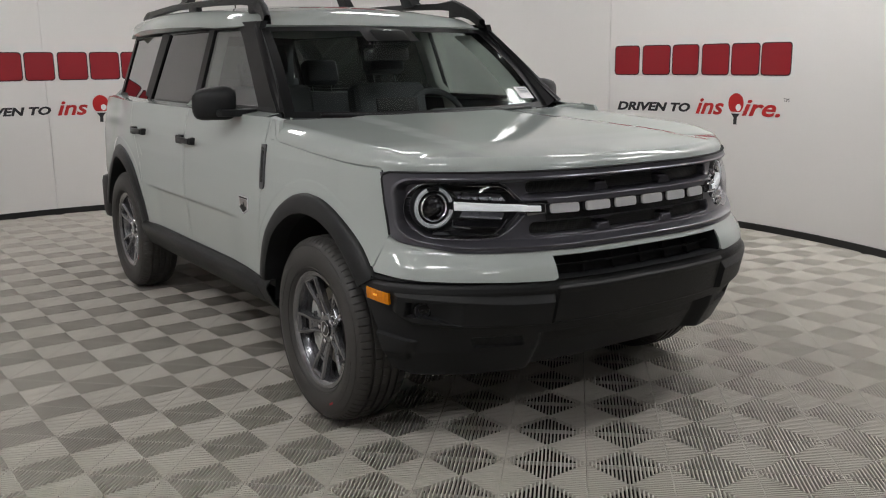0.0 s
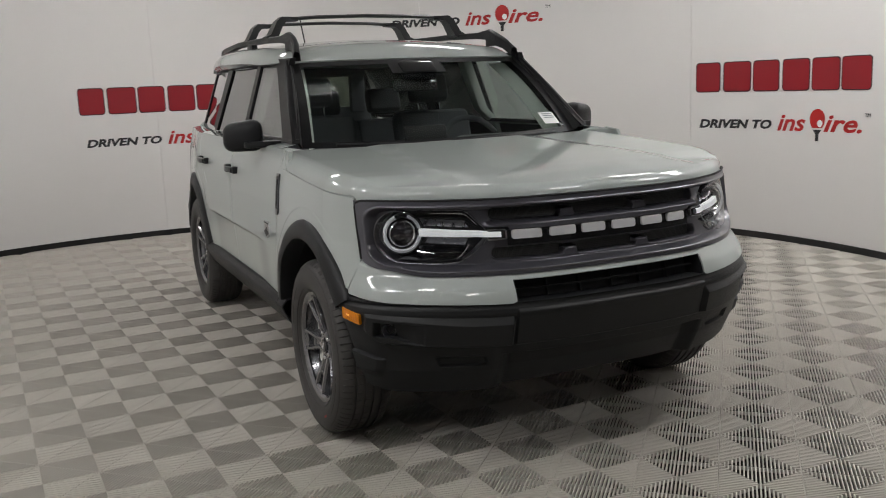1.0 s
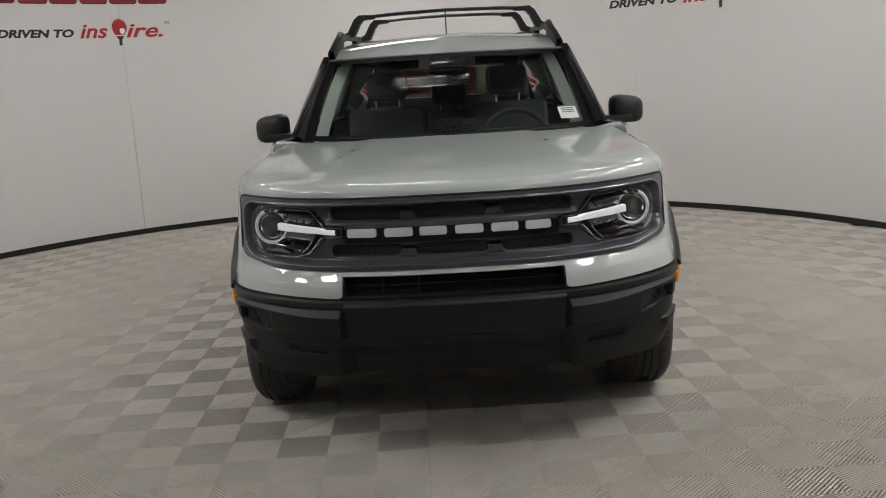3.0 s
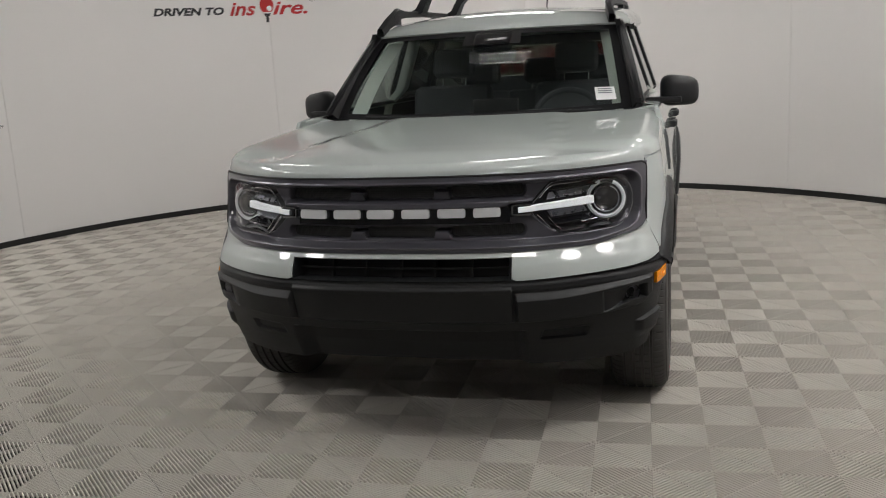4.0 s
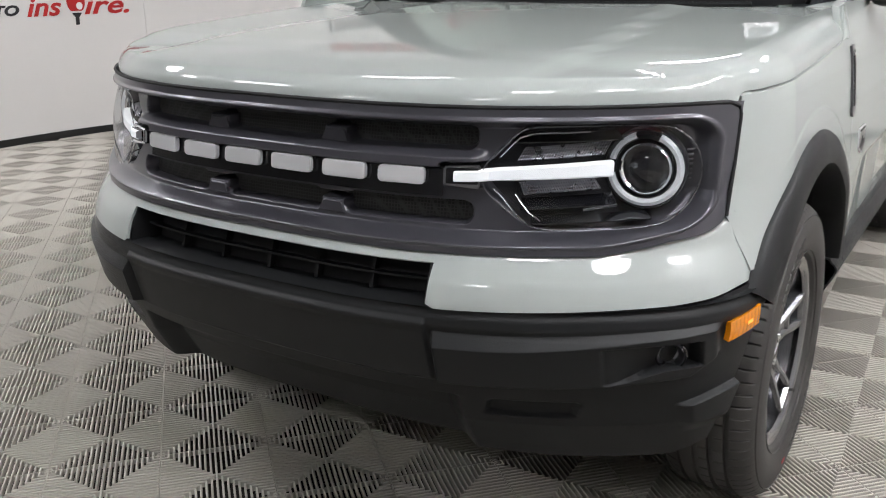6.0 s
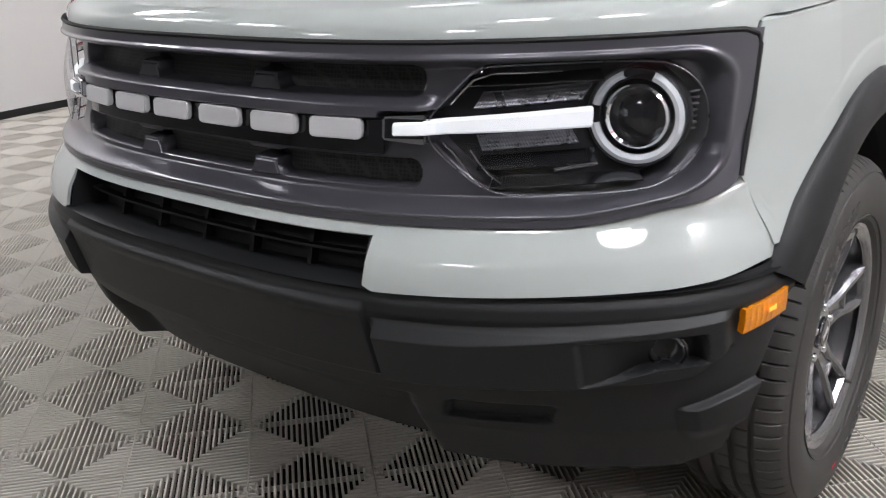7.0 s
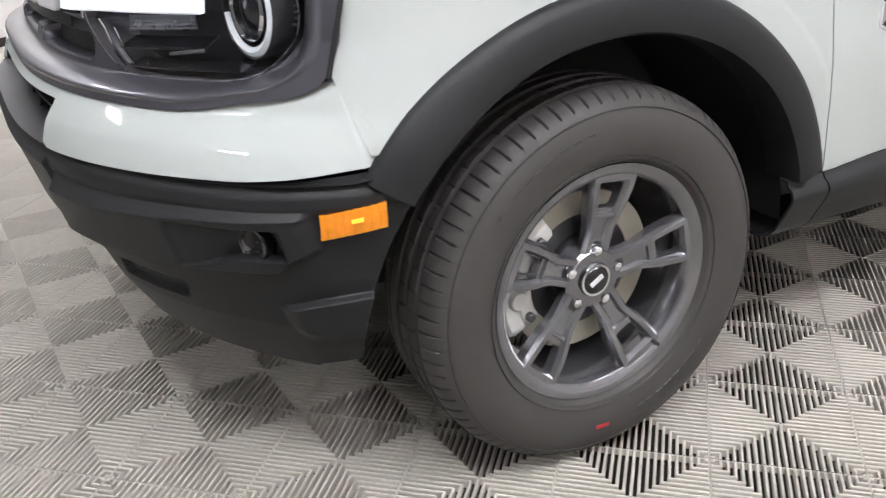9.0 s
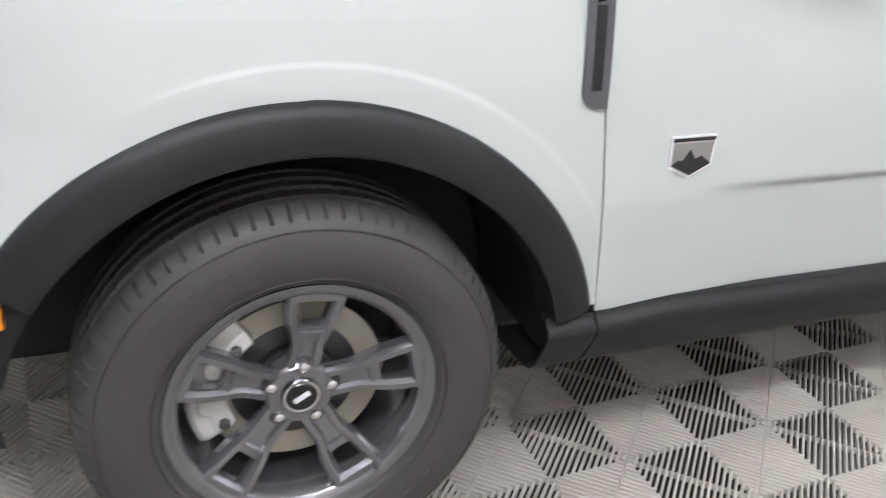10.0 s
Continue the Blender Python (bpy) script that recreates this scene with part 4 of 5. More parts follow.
# ledge from the door tops in to the glass
both("belt_ledge", thick(grid(lambda y, q: (lambda a, b: a.lerp(b, q))(flank(y, belt(y), -0.001), Vector((min(flank(y, 1.17).x, 0.785 - tail_in(y)) - 0.004, y, belt(y) + 0.012))), span(0.555, 3.44, 40), [0, 0.35, 1.0]), 0.003), PAINT, car)

# windscreen with black border
def screen_at(u, v, off=0.0):
    xb, xt = 0.745, 0.640
    x = u * (xb + (xt - xb) * v)
    yb, yt = 0.505 + 0.090 * u * u, 1.020 + 0.035 * u * u
    z = 1.118 + 0.020 * u * u + (1.540 - 1.118 - 0.020 * u * u - 0.008 * u * u) * v + 0.020 * math.sin(math.pi * v)
    return Vector((x, yb + (yt - yb) * v - 0.016 * math.sin(math.pi * v) - off * 0.63, z + off * 0.77))


part("windscreen", thick(grid(screen_at, span(-1, 1, 24), span(0, 1, 14)), 0.004), WINDSCREEN, car, "clear laminated windscreen").visible_shadow = False
bm = bmesh.new()
ub = 0.925
for u0, u1, v0, v1, nu, nv in ((-1, 1, 0.0, 0.055, 24, 2), (-1, 1, 0.935, 1.0, 24, 2), (-1, -ub, 0.055, 0.935, 2, 12), (ub, 1, 0.055, 0.935, 2, 12), (-0.22, 0.24, 0.80, 0.935, 8, 2)):
    grid_into(bm, lambda u, v: screen_at(u, v, 0.003), span(u0, u1, nu), span(v0, v1, nv))
part("windscreen_border", bm, SATINBLACK, car, "black printed border of the windscreen")
for sd in (1, -1):
    bm = bmesh.new()
    def a_at(v, q):
        p = screen_at(sd, v)
        w = flank(0.560 + 0.47 * v, 1.165 + 0.372 * v, 0.006)
        w.x *= sd
        return p.lerp(w, q) + Vector((0, -0.012 * math.sin(math.pi * q), 0.012 * math.sin(math.pi * q)))
    grid_into(bm, a_at, span(0, 1, 12), [0, 0.25, 0.5, 0.75, 1.0])
    part("windscreen_pillar", thick(bm, 0.01), SATINBLACK, car, "gloss black windscreen pillar")
part("cowl", grid(lambda u, v: screen_at(u, 0.02) + Vector((0, -0.08 * v + 0.02, -0.016 - 0.075 * v)), span(-1.03, 1.03, 24), span(0, 1, 4)), PLASTIC, car)
for sd in (1, -1):
    b = bmesh.new()
    def corner_at(t, q):
        y = 0.345 + 0.205 * t
        out = flank(y, shut_z(y) + 0.002, -0.001)
        inn = hood_at(1.0 - 0.16 * t**1.5, 1.0) + Vector((0.003, 0.002, 0.0))
        p = out.lerp(inn, q) + Vector((0, 0, 0.004 * math.sin(math.pi * q)))
        p.x *= sd
        return p
    grid_into(b, corner_at, span(0, 1, 14), span(0, 1, 6))
    part("wing_top", thick(b, 0.004), PAINT, car)
for x0, x1, up in ((0.62, -0.02, 0.05), (-0.05, -0.60, 0.05)):
    pts = [screen_at(x0 / 0.77 + (x1 - x0) / 0.77 * t, 0.004 + up * math.sin(t * 2.2) * 0.35, 0.008) for t in span(0, 1, 12)]
    part("wiper", tube(pts, 0.007, 6), PLASTIC, car, "black wiper arm")

# roof
def roof_z(y):
    return lerp_table(y, [1.03, 1.08, 1.18, 1.35, 1.7, 2.2, 3.0, 3.3], [1.548, 1.590, 1.630, 1.655, 1.680, 1.695, 1.700, 1.685])


def roof_at(u, v):
    y = 1.030 + (3.33 - 1.030) * v + 0.03 * u * u * (1 - v)
    w = 0.648 + 0.037 * ease(1.0, 1.4, y) - tail_in(y)
    q = abs(u)
    x = w * (q if q < 0.8 else 0.8 + 0.2 * math.sin((q - 0.8) / 0.2 * math.pi / 2))
    drop = 0.035 * (q / 0.85) ** 2 if q < 0.85 else 0.035 + 0.085 * ((q - 0.85) / 0.15) ** 1.5
    zt = roof_z(y)
    z = max(zt - drop * (0.6 + 0.4 * ease(1.03, 1.3, y)), 1.555 - 0.01 * (1 - v)) if q > 0.85 else zt - drop * (0.6 + 0.4 * ease(1.03, 1.3, y))
    return Vector((math.copysign(x, u), y, z))


vv = [0, 0.006, 0.015, 0.03, 0.045, 0.065, 0.09, 0.12] + span(0.16, 1, 22)
part("roof", thick(grid(roof_at, span(-1, 1, 60), vv), 0.02), PAINT, car, "sage grey roof", angle=50)
both("roof_edge", thick(grid(lambda v, q: roof_at(1.0, v).lerp(flank(roof_at(1.0, v).y, 1.553, 0.003), q), span(0.0, 0.97, 30), [0, 0.5, 1]), 0.004), PAINT, car)
part("rear_spoiler", thick(grid(lambda u, q: roof_at(u, 1.0).lerp(Vector((roof_at(u, 1.0).x * 0.97, 3.43, 1.545 if q else 1.6)), q), span(-1, 1, 24), [0, 0.5, 1]), 0.008), PAINT, car, "sage grey rear roof spoiler")
part("headliner", grid(lambda u, v: Vector((0.62 * u, 1.10 + 2.1 * v, 1.555 - 0.02 * u * u)), span(-1, 1, 8), span(0, 1, 8)), TRIM, car)
part("rear_window", box((0, 3.36, 1.37), (1.02, 0.012, 0.27), 0.004, pose(0, 0, 0, 22, 0, 0)), REARGLASS, car, smooth=False).visible_shadow = False
part("tailgate_frame", box((0, 3.42, 1.19), (1.28, 0.03, 0.08), 0.01), PAINT, car)

# roof rails, cross bars, aerial
for sd in (1, -1):
    prof = [(1.00, 1.585, 0.022), (1.07, 1.632, 0.026), (1.16, 1.664, 0.034), (1.22, 1.688, 0.030), (1.36, 1.690, 0.018), (1.8, 1.705, 0.016), (2.4, 1.712, 0.016), (2.85, 1.700, 0.018), (3.05, 1.690, 0.026), (3.15, 1.670, 0.022)]
    bm = bmesh.new()
    def rail_at(i, q):
        y, z, h = prof[i]
        z -= 0.018
        x = (0.618, 0.600, 0.588)[min(i, 2)] - tail_in(y) * 0.6
        dx, dz = ((-0.020, -1), (-0.016, 0.8), (-0.008, 1), (0.008, 1), (0.016, 0.7), (0.022, -1), (-0.020, -1))[q]
        return Vector((sd * (x + dx), y, z + dz * h))
    grid_into(bm, rail_at, range(len(prof)), range(7))
    for yy, zz in ((1.19, 1.635), (2.05, 1.665), (2.98, 1.66)):
        box_into(bm, (sd * (0.590 - tail_in(yy) * 0.6), yy, zz), (0.036, 0.13, 0.06), 0.01)
    part("roof_rail", bm, PLASTIC, car, "black roof rail")
for y, w, z in ((1.65, 0.51, 1.795), (2.36, 0.475, 1.805)):
    bm = bmesh.new()
    pts = [(-w, z), (-w * 0.6, z + 0.012), (0, z + 0.018), (w * 0.6, z + 0.012), (w, z)]
    grid_into(bm, lambda i, q: Vector((pts[i][0], y + (-0.035, -0.02, 0.02, 0.035, 0.02, -0.02, -0.035)[q], pts[i][1] + (0, 0.009, 0.009, 0, -0.009, -0.009, 0)[q])), range(5), range(7))
    bar = part("cross_bar", bm, PLASTIC, car, "black roof cross bar")
    for sd in (1, -1):
        b = bmesh.new()
        tower = [((w - 0.09), z + 0.012, 0.030), (w + 0.005, z + 0.014, 0.042), (w + 0.035, z - 0.010, 0.048), (w + 0.075, z - 0.082, 0.056), (w + 0.100, z - 0.094, 0.056)]
        low = [((w - 0.09), z - 0.010, 0.030), (w - 0.02, z - 0.014, 0.045), (w + 0.005, z - 0.040, 0.048), (w + 0.04, z - 0.110, 0.056), (w + 0.095, z - 0.124, 0.056)]
        grid_into(b, lambda i, q: Vector((sd * (tower, low)[(0, 0, 1, 1, 0)[q]][i][0], y + (-1, 1, 1, -1, -1)[q] * tower[i][2], (tower, low)[(0, 0, 1, 1, 0)[q]][i][1])), range(5), range(5))
        bmesh.ops.holes_fill(b, edges=b.edges[:])
        part("bar_foot", b, PLASTIC, bar, "black tapered foot of a cross bar", angle=25)
aerial = part("aerial", tube([(0.0, 2.92, 1.695), (0.0, 2.94, 1.72), (0.0, 3.03, 1.90)], 0.005, 6), PLASTIC, car)
part("aerial_base", box((0.0, 2.93, 1.705), (0.06, 0.12, 0.03), 0.012), PLASTIC, aerial)

# door mirrors
for sd in (1, -1):
    b = bmesh.new()
    box_into(b, (sd * 0.945, 0.86, 1.200), (0.180, 0.130, 0.150), 0.055, pose(0, 0, 0, 0, 0, sd * 8), 5)
    for v in b.verts:
        v.co.z -= 0.02 * ease(0.90, 1.06, abs(v.co.x)) * (1 if v.co.z > 1.20 else 0)
        v.co.y += 0.05 * ease(0.92, 1.06, abs(v.co.x)) * (1 if v.co.y < 0.86 else 0.3)
    mirror = part("door_mirror", b, PLASTIC, car, "black door mirror", angle=50)
    b = bmesh.new()
    box_into(b, (sd * 0.872, 0.80, 1.158), (0.17, 0.085, 0.030), 0.010)
    part("mirror_arm", b, PLASTIC, mirror)
    part("mirror_glass", box((sd * 0.948, 0.926, 1.198), (0.13, 0.004, 0.10), 0.001, pose(0, 0, 0, 0, 0, sd * 8)), CHROME, mirror, smooth=False)

# door handles, fender vents, badges
for doors, y in ((front_doors, 1.43), (rear_doors, 2.25)):
    for ob, sd in zip(doors, (1, -1)):
        b = bmesh.new()
        x = flank(y, 1.0).x
        box_into(b, (sd * (x + 0.024), y - 0.02, 1.000), (0.024, 0.175, 0.030), 0.010)
        box_into(b, (sd * (x + 0.010), y + 0.075, 1.000), (0.034, 0.060, 0.044), 0.010)
        box_into(b, (sd * (x + 0.010), y - 0.10, 1.000), (0.034, 0.040, 0.038), 0.010)
        part("door_handle", b, PLASTIC, ob, "black pull handle")
for sd in (1, -1):
    b = bmesh.new()
    def vent_at(u, v):
        z = 0.860 + 0.185 * v
        y = 0.446 - 0.006 * v + 0.046 * u + (0.026 * (1 - math.sqrt(max(0.0, 1 - (1 - v / 0.16) ** 2))) * (1 - u) if v < 0.16 else 0)
        p = flank(y, z, 0.006)
        p.x *= sd
        return p
    grid_into(b, vent_at, [0, 0.12, 0.3, 0.7, 0.88, 1], [0, 0.02, 0.05, 0.09, 0.13, 0.18, 0.5, 0.9, 1.0])
    vent = part("wing_vent", thick(b, 0.008), VENTGREY, car, "dark grey slim vent trim on the front wing")
    b = bmesh.new()
    grid_into(b, lambda u, v: vent_at(0.32 + 0.36 * u, 0.16 + 0.70 * v) + Vector((sd * (0.0015 - 0.0012 * math.sin(math.pi * u)), 0, 0)), span(0, 1, 4), span(0, 1, 8))
    part("vent_insert", thick(b, 0.002), PLASTIC, vent, "black recessed insert")
    b = bmesh.new()
    grid_into(b, lambda u, v: vent_at(0.30 + 0.40 * u, 0.88 + 0.035 * v + 0.02 * u) + Vector((sd * 0.002, 0, 0)), [0, 1], [0, 1])
    part("vent_mark", thick(b, 0.001), GLOSSBLACK, vent, smooth=False)
    b = bmesh.new()
    prism_into(b, [(0.628, 0.805), (0.718, 0.806), (0.716, 0.752), (0.673, 0.730), (0.630, 0.750)], lambda u, v, q: (lambda p: Vector((sd * p.x, p.y, p.z)))(flank(u, v, 0.004 - q)), 0.005)
    plate = part("side_badge", b, SILVER, car, "silver shield badge with a mountain shape", smooth=False)
    b = bmesh.new()
    prism_into(b, [(0.633, 0.754), (0.646, 0.764), (0.655, 0.762), (0.668, 0.782), (0.680, 0.765), (0.692, 0.770), (0.713, 0.756), (0.673, 0.736)], lambda u, v, q: (lambda p: Vector((sd * p.x, p.y, p.z)))(flank(u, v, 0.006 - q)), 0.002)
    part("badge_mountain", b, INK, plate, smooth=False)
    b = bmesh.new()
    prism_into(b, [(0.633, 0.793), (0.713, 0.794), (0.712, 0.754), (0.673, 0.735), (0.634, 0.753)], lambda u, v, q: (lambda p: Vector((sd * p.x, p.y, p.z)))(flank(u, v, 0.0048 - q)), 0.001)
    part("badge_field", b, STEEL, plate, "grey metal field of the shield", smooth=False)
    b = bmesh.new()
    prism_into(b, [(0.631, 0.796), (0.715, 0.797), (0.715, 0.803), (0.631, 0.802)], lambda u, v, q: (lambda p: Vector((sd * p.x, p.y, p.z)))(flank(u, v, 0.006 - q)), 0.002)
    part("badge_bar", b, INK, plate, smooth=False)

# wheels
def spoke_into(bm, a, x0, x1):
    """One forked spoke: two rails round a window, on a stem from the hub."""
    ca, sa = math.cos(a), math.sin(a)
    front, back = [], []
    def to3(r, w, h):
        x = x0 + (x1 - x0) * ease(0.03, 0.215, r) - h
        return Vector((x, r * sa + w * ca, r * ca - w * sa))
    pts = [(0.040, -0.026), (0.040, 0.026), (0.100, 0.0265), (0.100, -0.0265), (0.140, 0.0420), (0.140, 0.0190), (0.140, -0.0190), (0.140, -0.0420),
           (0.190, 0.0500), (0.190, 0.0255), (0.190, -0.0255), (0.190, -0.0500), (0.219, 0.0510), (0.219, 0.0300), (0.219, -0.0300), (0.219, -0.0510), (0.130, 0.0170), (0.130, -0.0170)]
    for h, flip in ((0.007, 1), (0.030, -1)):
        v = [bm.verts.new(to3(r, w, h)) for r, w in pts]
        for q in ((0, 1, 2, 3), (3, 2, 16, 17), (2, 4, 5, 16), (17, 6, 7, 3), (16, 5, 6, 17), (5, 4, 8, 9), (7, 6, 10, 11), (9, 8, 12, 13), (10, 9, 13, 14), (11, 10, 14, 15)):
            bm.faces.new([v[i] for i in q][::flip])
        (front if flip == 1 else back).extend(v)
    for loop in ((0, 1, 2, 4, 8, 12, 13, 14, 15, 11, 7, 3), (5, 9, 10, 6)):
        for i, j in zip(loop, loop[1:] + loop[:1]):
            bm.faces.new((front[i], back[i], back[j], front[j]))
    bmesh.ops.recalc_face_normals(bm, faces=bm.faces)
    sharp = [e for e in bm.edges if len(e.link_faces) == 2 and e.calc_face_angle() > 0.9]
    bmesh.ops.bevel(bm, geom=sharp, offset=0.003, segments=2, affect="EDGES")
    # raised rails along both sides and a bridge at the rim
    for sg in (1, -1):
        line = [(0.050, 0.0220), (0.100, 0.0215), (0.116, 0.0255), (0.140, 0.0320), (0.168, 0.0370), (0.198, 0.0405), (0.217, 0.0415)]
        grid_into(bm, lambda i, q: to3(line[i][0], sg * (line[i][1] + (-0.0125, -0.0065, 0.0040, 0.0085)[q]), (0.008, -0.001, -0.001, 0.008)[q]), range(len(line)), range(4))
    grid_into(bm, lambda w, q: to3((0.190, 0.195, 0.208, 0.213)[q], w, (0.009, -0.001, -0.001, 0.008)[q]), [-0.040, 0.0, 0.040], range(4))
    grid_into(bm, lambda w, q: to3((0.119, 0.1215, 0.126, 0.1285)[q], w, (0.008, 0.002, 0.002, 0.008)[q]), [-0.019, 0.0, 0.019], range(4))
    bmesh.ops.recalc_face_normals(bm, faces=bm.faces)
    return bm


def build_wheel():
    bm = revolve([(0.892 - 0.87, 0.200), (0.010, 0.204), (0.017, 0.210), (0.0215, 0.220), (0.0225, 0.229), (0.016, 0.2325), (0.006, 0.228), (-0.01, 0.214), (-0.05, 0.206), (-0.15, 0.203), (-0.19, 0.225)][1:], 72)
    hub = revolve([(-0.05, 0.060), (-0.018, 0.060), (-0.012, 0.054), (-0.012, 0.001)], 40)
    me = bpy.data.meshes.new("tmp")
    hub.to_mesh(me)
    hub.free()
    bm.from_mesh(me)
    bpy.data.meshes.remove(me)
    wheel = part("wheel", bm, ALLOY, car, "dark grey five-spoke alloy wheel with a black tyre", angle=30)
    for k in range(5):
        part("spoke", spoke_into(bmesh.new(), radians(72 * k - 3), -0.016, 0.014), ALLOY, wheel, "forked dark alloy spoke", angle=30)
    # tyre with tread blocks on the shoulders
    prof = [(0.014, 0.226), (0.030, 0.238), (0.040, 0.262), (0.0435, 0.290), (0.040, 0.316), (0.034, 0.332), (0.026, 0.344), (0.012, 0.354), (-0.004, 0.359),
            (-0.014, 0.360), (-0.016, 0.352), (-0.024, 0.352), (-0.026, 0.361), (-0.048, 0.3615), (-0.050, 0.353), (-0.060, 0.353), (-0.062, 0.3615)]
    mid = -0.072
    full = prof + [(2 * mid - h, r) for h, r in reversed(prof)]
    n = 720
    def tread(i, j):
        if j in (6, 7, 8, len(full) - 7, len(full) - 8, len(full) - 9):
            return (-0.003 if j == 6 else -0.006) if i % 9 == 0 else 0.0
        if 12 <= j <= 13 or 16 <= j <= 17:
            return -0.003 if i % 12 == 2 else 0.0
        return 0.0
    tyre = part("tyre", revolve(full, n, "x", tread), RUBBER, wheel, "black all-season tyre", angle=25)
    for r in (0.246, 0.330):
        b = revolve([(0.0300 if r < 0.3 else 0.0335, r - 0.0015), (0.0365 if r < 0.3 else 0.0375, r), (0.0300 if r < 0.3 else 0.0335, r + 0.0015)], 90)
        part("sidewall_rib", b, RUBBER, wheel)
    for t0, t1 in ((-62, -18), (118, 162)):
        for a in range(t0, t1, 5):
            bm = bmesh.new()
            grid_into(bm, lambda t, q: (lambda rr, xx: Vector((xx, rr * math.sin(radians(t)), rr * math.cos(radians(t)))))((0.280, 0.281, 0.301, 0.302)[q], (0.042, 0.0446, 0.0443, 0.0405)[q]), [a, a + 1.7, a + 3.4], range(4))
            part("sidewall_mark", bm, RUBBER, wheel, smooth=False)
    bm = bmesh.new()
    grid_into(bm, lambda t, q: (lambda rr: Vector((0.0438, rr * math.sin(radians(t)), rr * math.cos(radians(t)))))((0.283, 0.291)[q]), [170, 173, 176], range(2))
    part("paint_mark", thick(bm, 0.0015), REDMARK, wheel, "small red paint mark", smooth=False)
    part("centre_cap", revolve([(-0.016, 0.034), (-0.008, 0.033), (-0.005, 0.030), (-0.006, 0.026), (-0.004, 0.024), (-0.003, 0.001)], 32), GLOSSBLACK, wheel, "black centre cap")
    part("cap_ring", revolve([(-0.009, 0.0325), (-0.0045, 0.0315), (-0.0050, 0.0270), (-0.009, 0.0265)], 32), CHROME, wheel)
    bm = bmesh.new()
    box_into(bm, (-0.0030, 0, 0), (0.002, 0.030, 0.010), 0.0008, pose(0, 0, 0, 40, 0, 0))
    part("cap_mark", bm, SILVER, wheel, smooth=False)
    for k in range(5):
        a = radians(72 * k - 3)
        b = revolve([(-0.030, 0.0115), (-0.014, 0.0112), (-0.008, 0.0088), (-0.005, 0.004), (-0.0048, 0.0005)], 12)
        c = revolve([(-0.0215, 0.0175), (-0.0165, 0.0170), (-0.018, 0.012)], 16)
        for q in (b, c):
            bmesh.ops.translate(q, verts=q.verts, vec=(0, 0.0545 * math.sin(a), 0.0545 * math.cos(a)))
        part("lug_nut", b, CHROME, wheel)
        part("lug_seat", c, GLOSSBLACK, wheel)
    part("brake_disc", revolve([(-0.085, 0.06), (-0.070, 0.06), (-0.070, 0.075), (-0.060, 0.075), (-0.060, 0.158), (-0.082, 0.158), (-0.082, 0.06)], 48), DISC, wheel, "steel brake disc")
    part("disc_face", revolve([(-0.0600, 0.112), (-0.0585, 0.113), (-0.0585, 0.157), (-0.0600, 0.158)], 48), DISCFACE, wheel, "pale machined face of the brake disc")
    part("wheel_hub", revolve([(-0.10, 0.001), (-0.10, 0.075), (-0.05, 0.070), (-0.05, 0.001)], 24), DISC, wheel)
    bm = bmesh.new()
    cast = [(-0.087, 0.118), (-0.042, 0.118), (-0.037, 0.124), (-0.037, 0.146), (-0.040, 0.150), (-0.037, 0.154), (-0.037, 0.178), (-0.043, 0.186), (-0.087, 0.186)]
    def cast_at(t, q):
        k = 1 if -128 < t < -46 else (0.86 if -130 < t < -44 else 0.02)
        x, r = -0.062 + (cast[q][0] + 0.062) * k, 0.152 + (cast[q][1] - 0.152) * k
        return Vector((x, r * math.sin(radians(t)), r * math.cos(radians(t))))
    grid_into(bm, cast_at, [-130, -129] + span(-127, -47, 20) + [-45, -44], range(9))
    caliper = part("brake_caliper", bm, CALIPER, wheel, "pale cast brake caliper")
    for t, r in ((-104, 0.150), (-76, 0.150)):
        b = revolve([(-0.06, 0.020), (-0.026, 0.020), (-0.022, 0.016), (-0.022, 0.001)], 20)
        bmesh.ops.translate(b, verts=b.verts, vec=(-0.006, r * math.sin(radians(t)), r * math.cos(radians(t))))
        part("piston_boss", b, CALIPER, caliper)
    for t in (-122, -58):
        b = revolve([(-0.05, 0.010), (-0.028, 0.010), (-0.026, 0.007), (-0.026, 0.001)], 6)
        bmesh.ops.translate(b, verts=b.verts, vec=(0, 0.135 * math.sin(radians(t)), 0.135 * math.cos(radians(t))))
        part("caliper_bolt", b, DISC, caliper)
    b = revolve([(0.0, 0.004), (0.028, 0.004), (0.03, 0.001)], 8)
    bmesh.ops.translate(b, verts=b.verts, vec=(0, 0.205 * math.sin(2.3), 0.205 * math.cos(2.3)))
    part("valve", b, RUBBER, wheel)
    return wheel


wheel = build_wheel()
wheel.matrix_basis = pose(0.87, AXLE_F, HUB_Z, -9, 0, 0)
copy_thing(wheel, pose(0.86, AXLE_R, HUB_Z, 40, 0, 0))
copy_thing(wheel, pose(-0.87, AXLE_F, HUB_Z, 20, 0, 180))
copy_thing(wheel, pose(-0.86, AXLE_R, HUB_Z, 55, 0, 180))
for y in (AXLE_F, AXLE_R):
    part("axle", tube([(-0.78, y, HUB_Z), (0.78, y, HUB_Z)], 0.035, 10), BLACKHOLE, car)

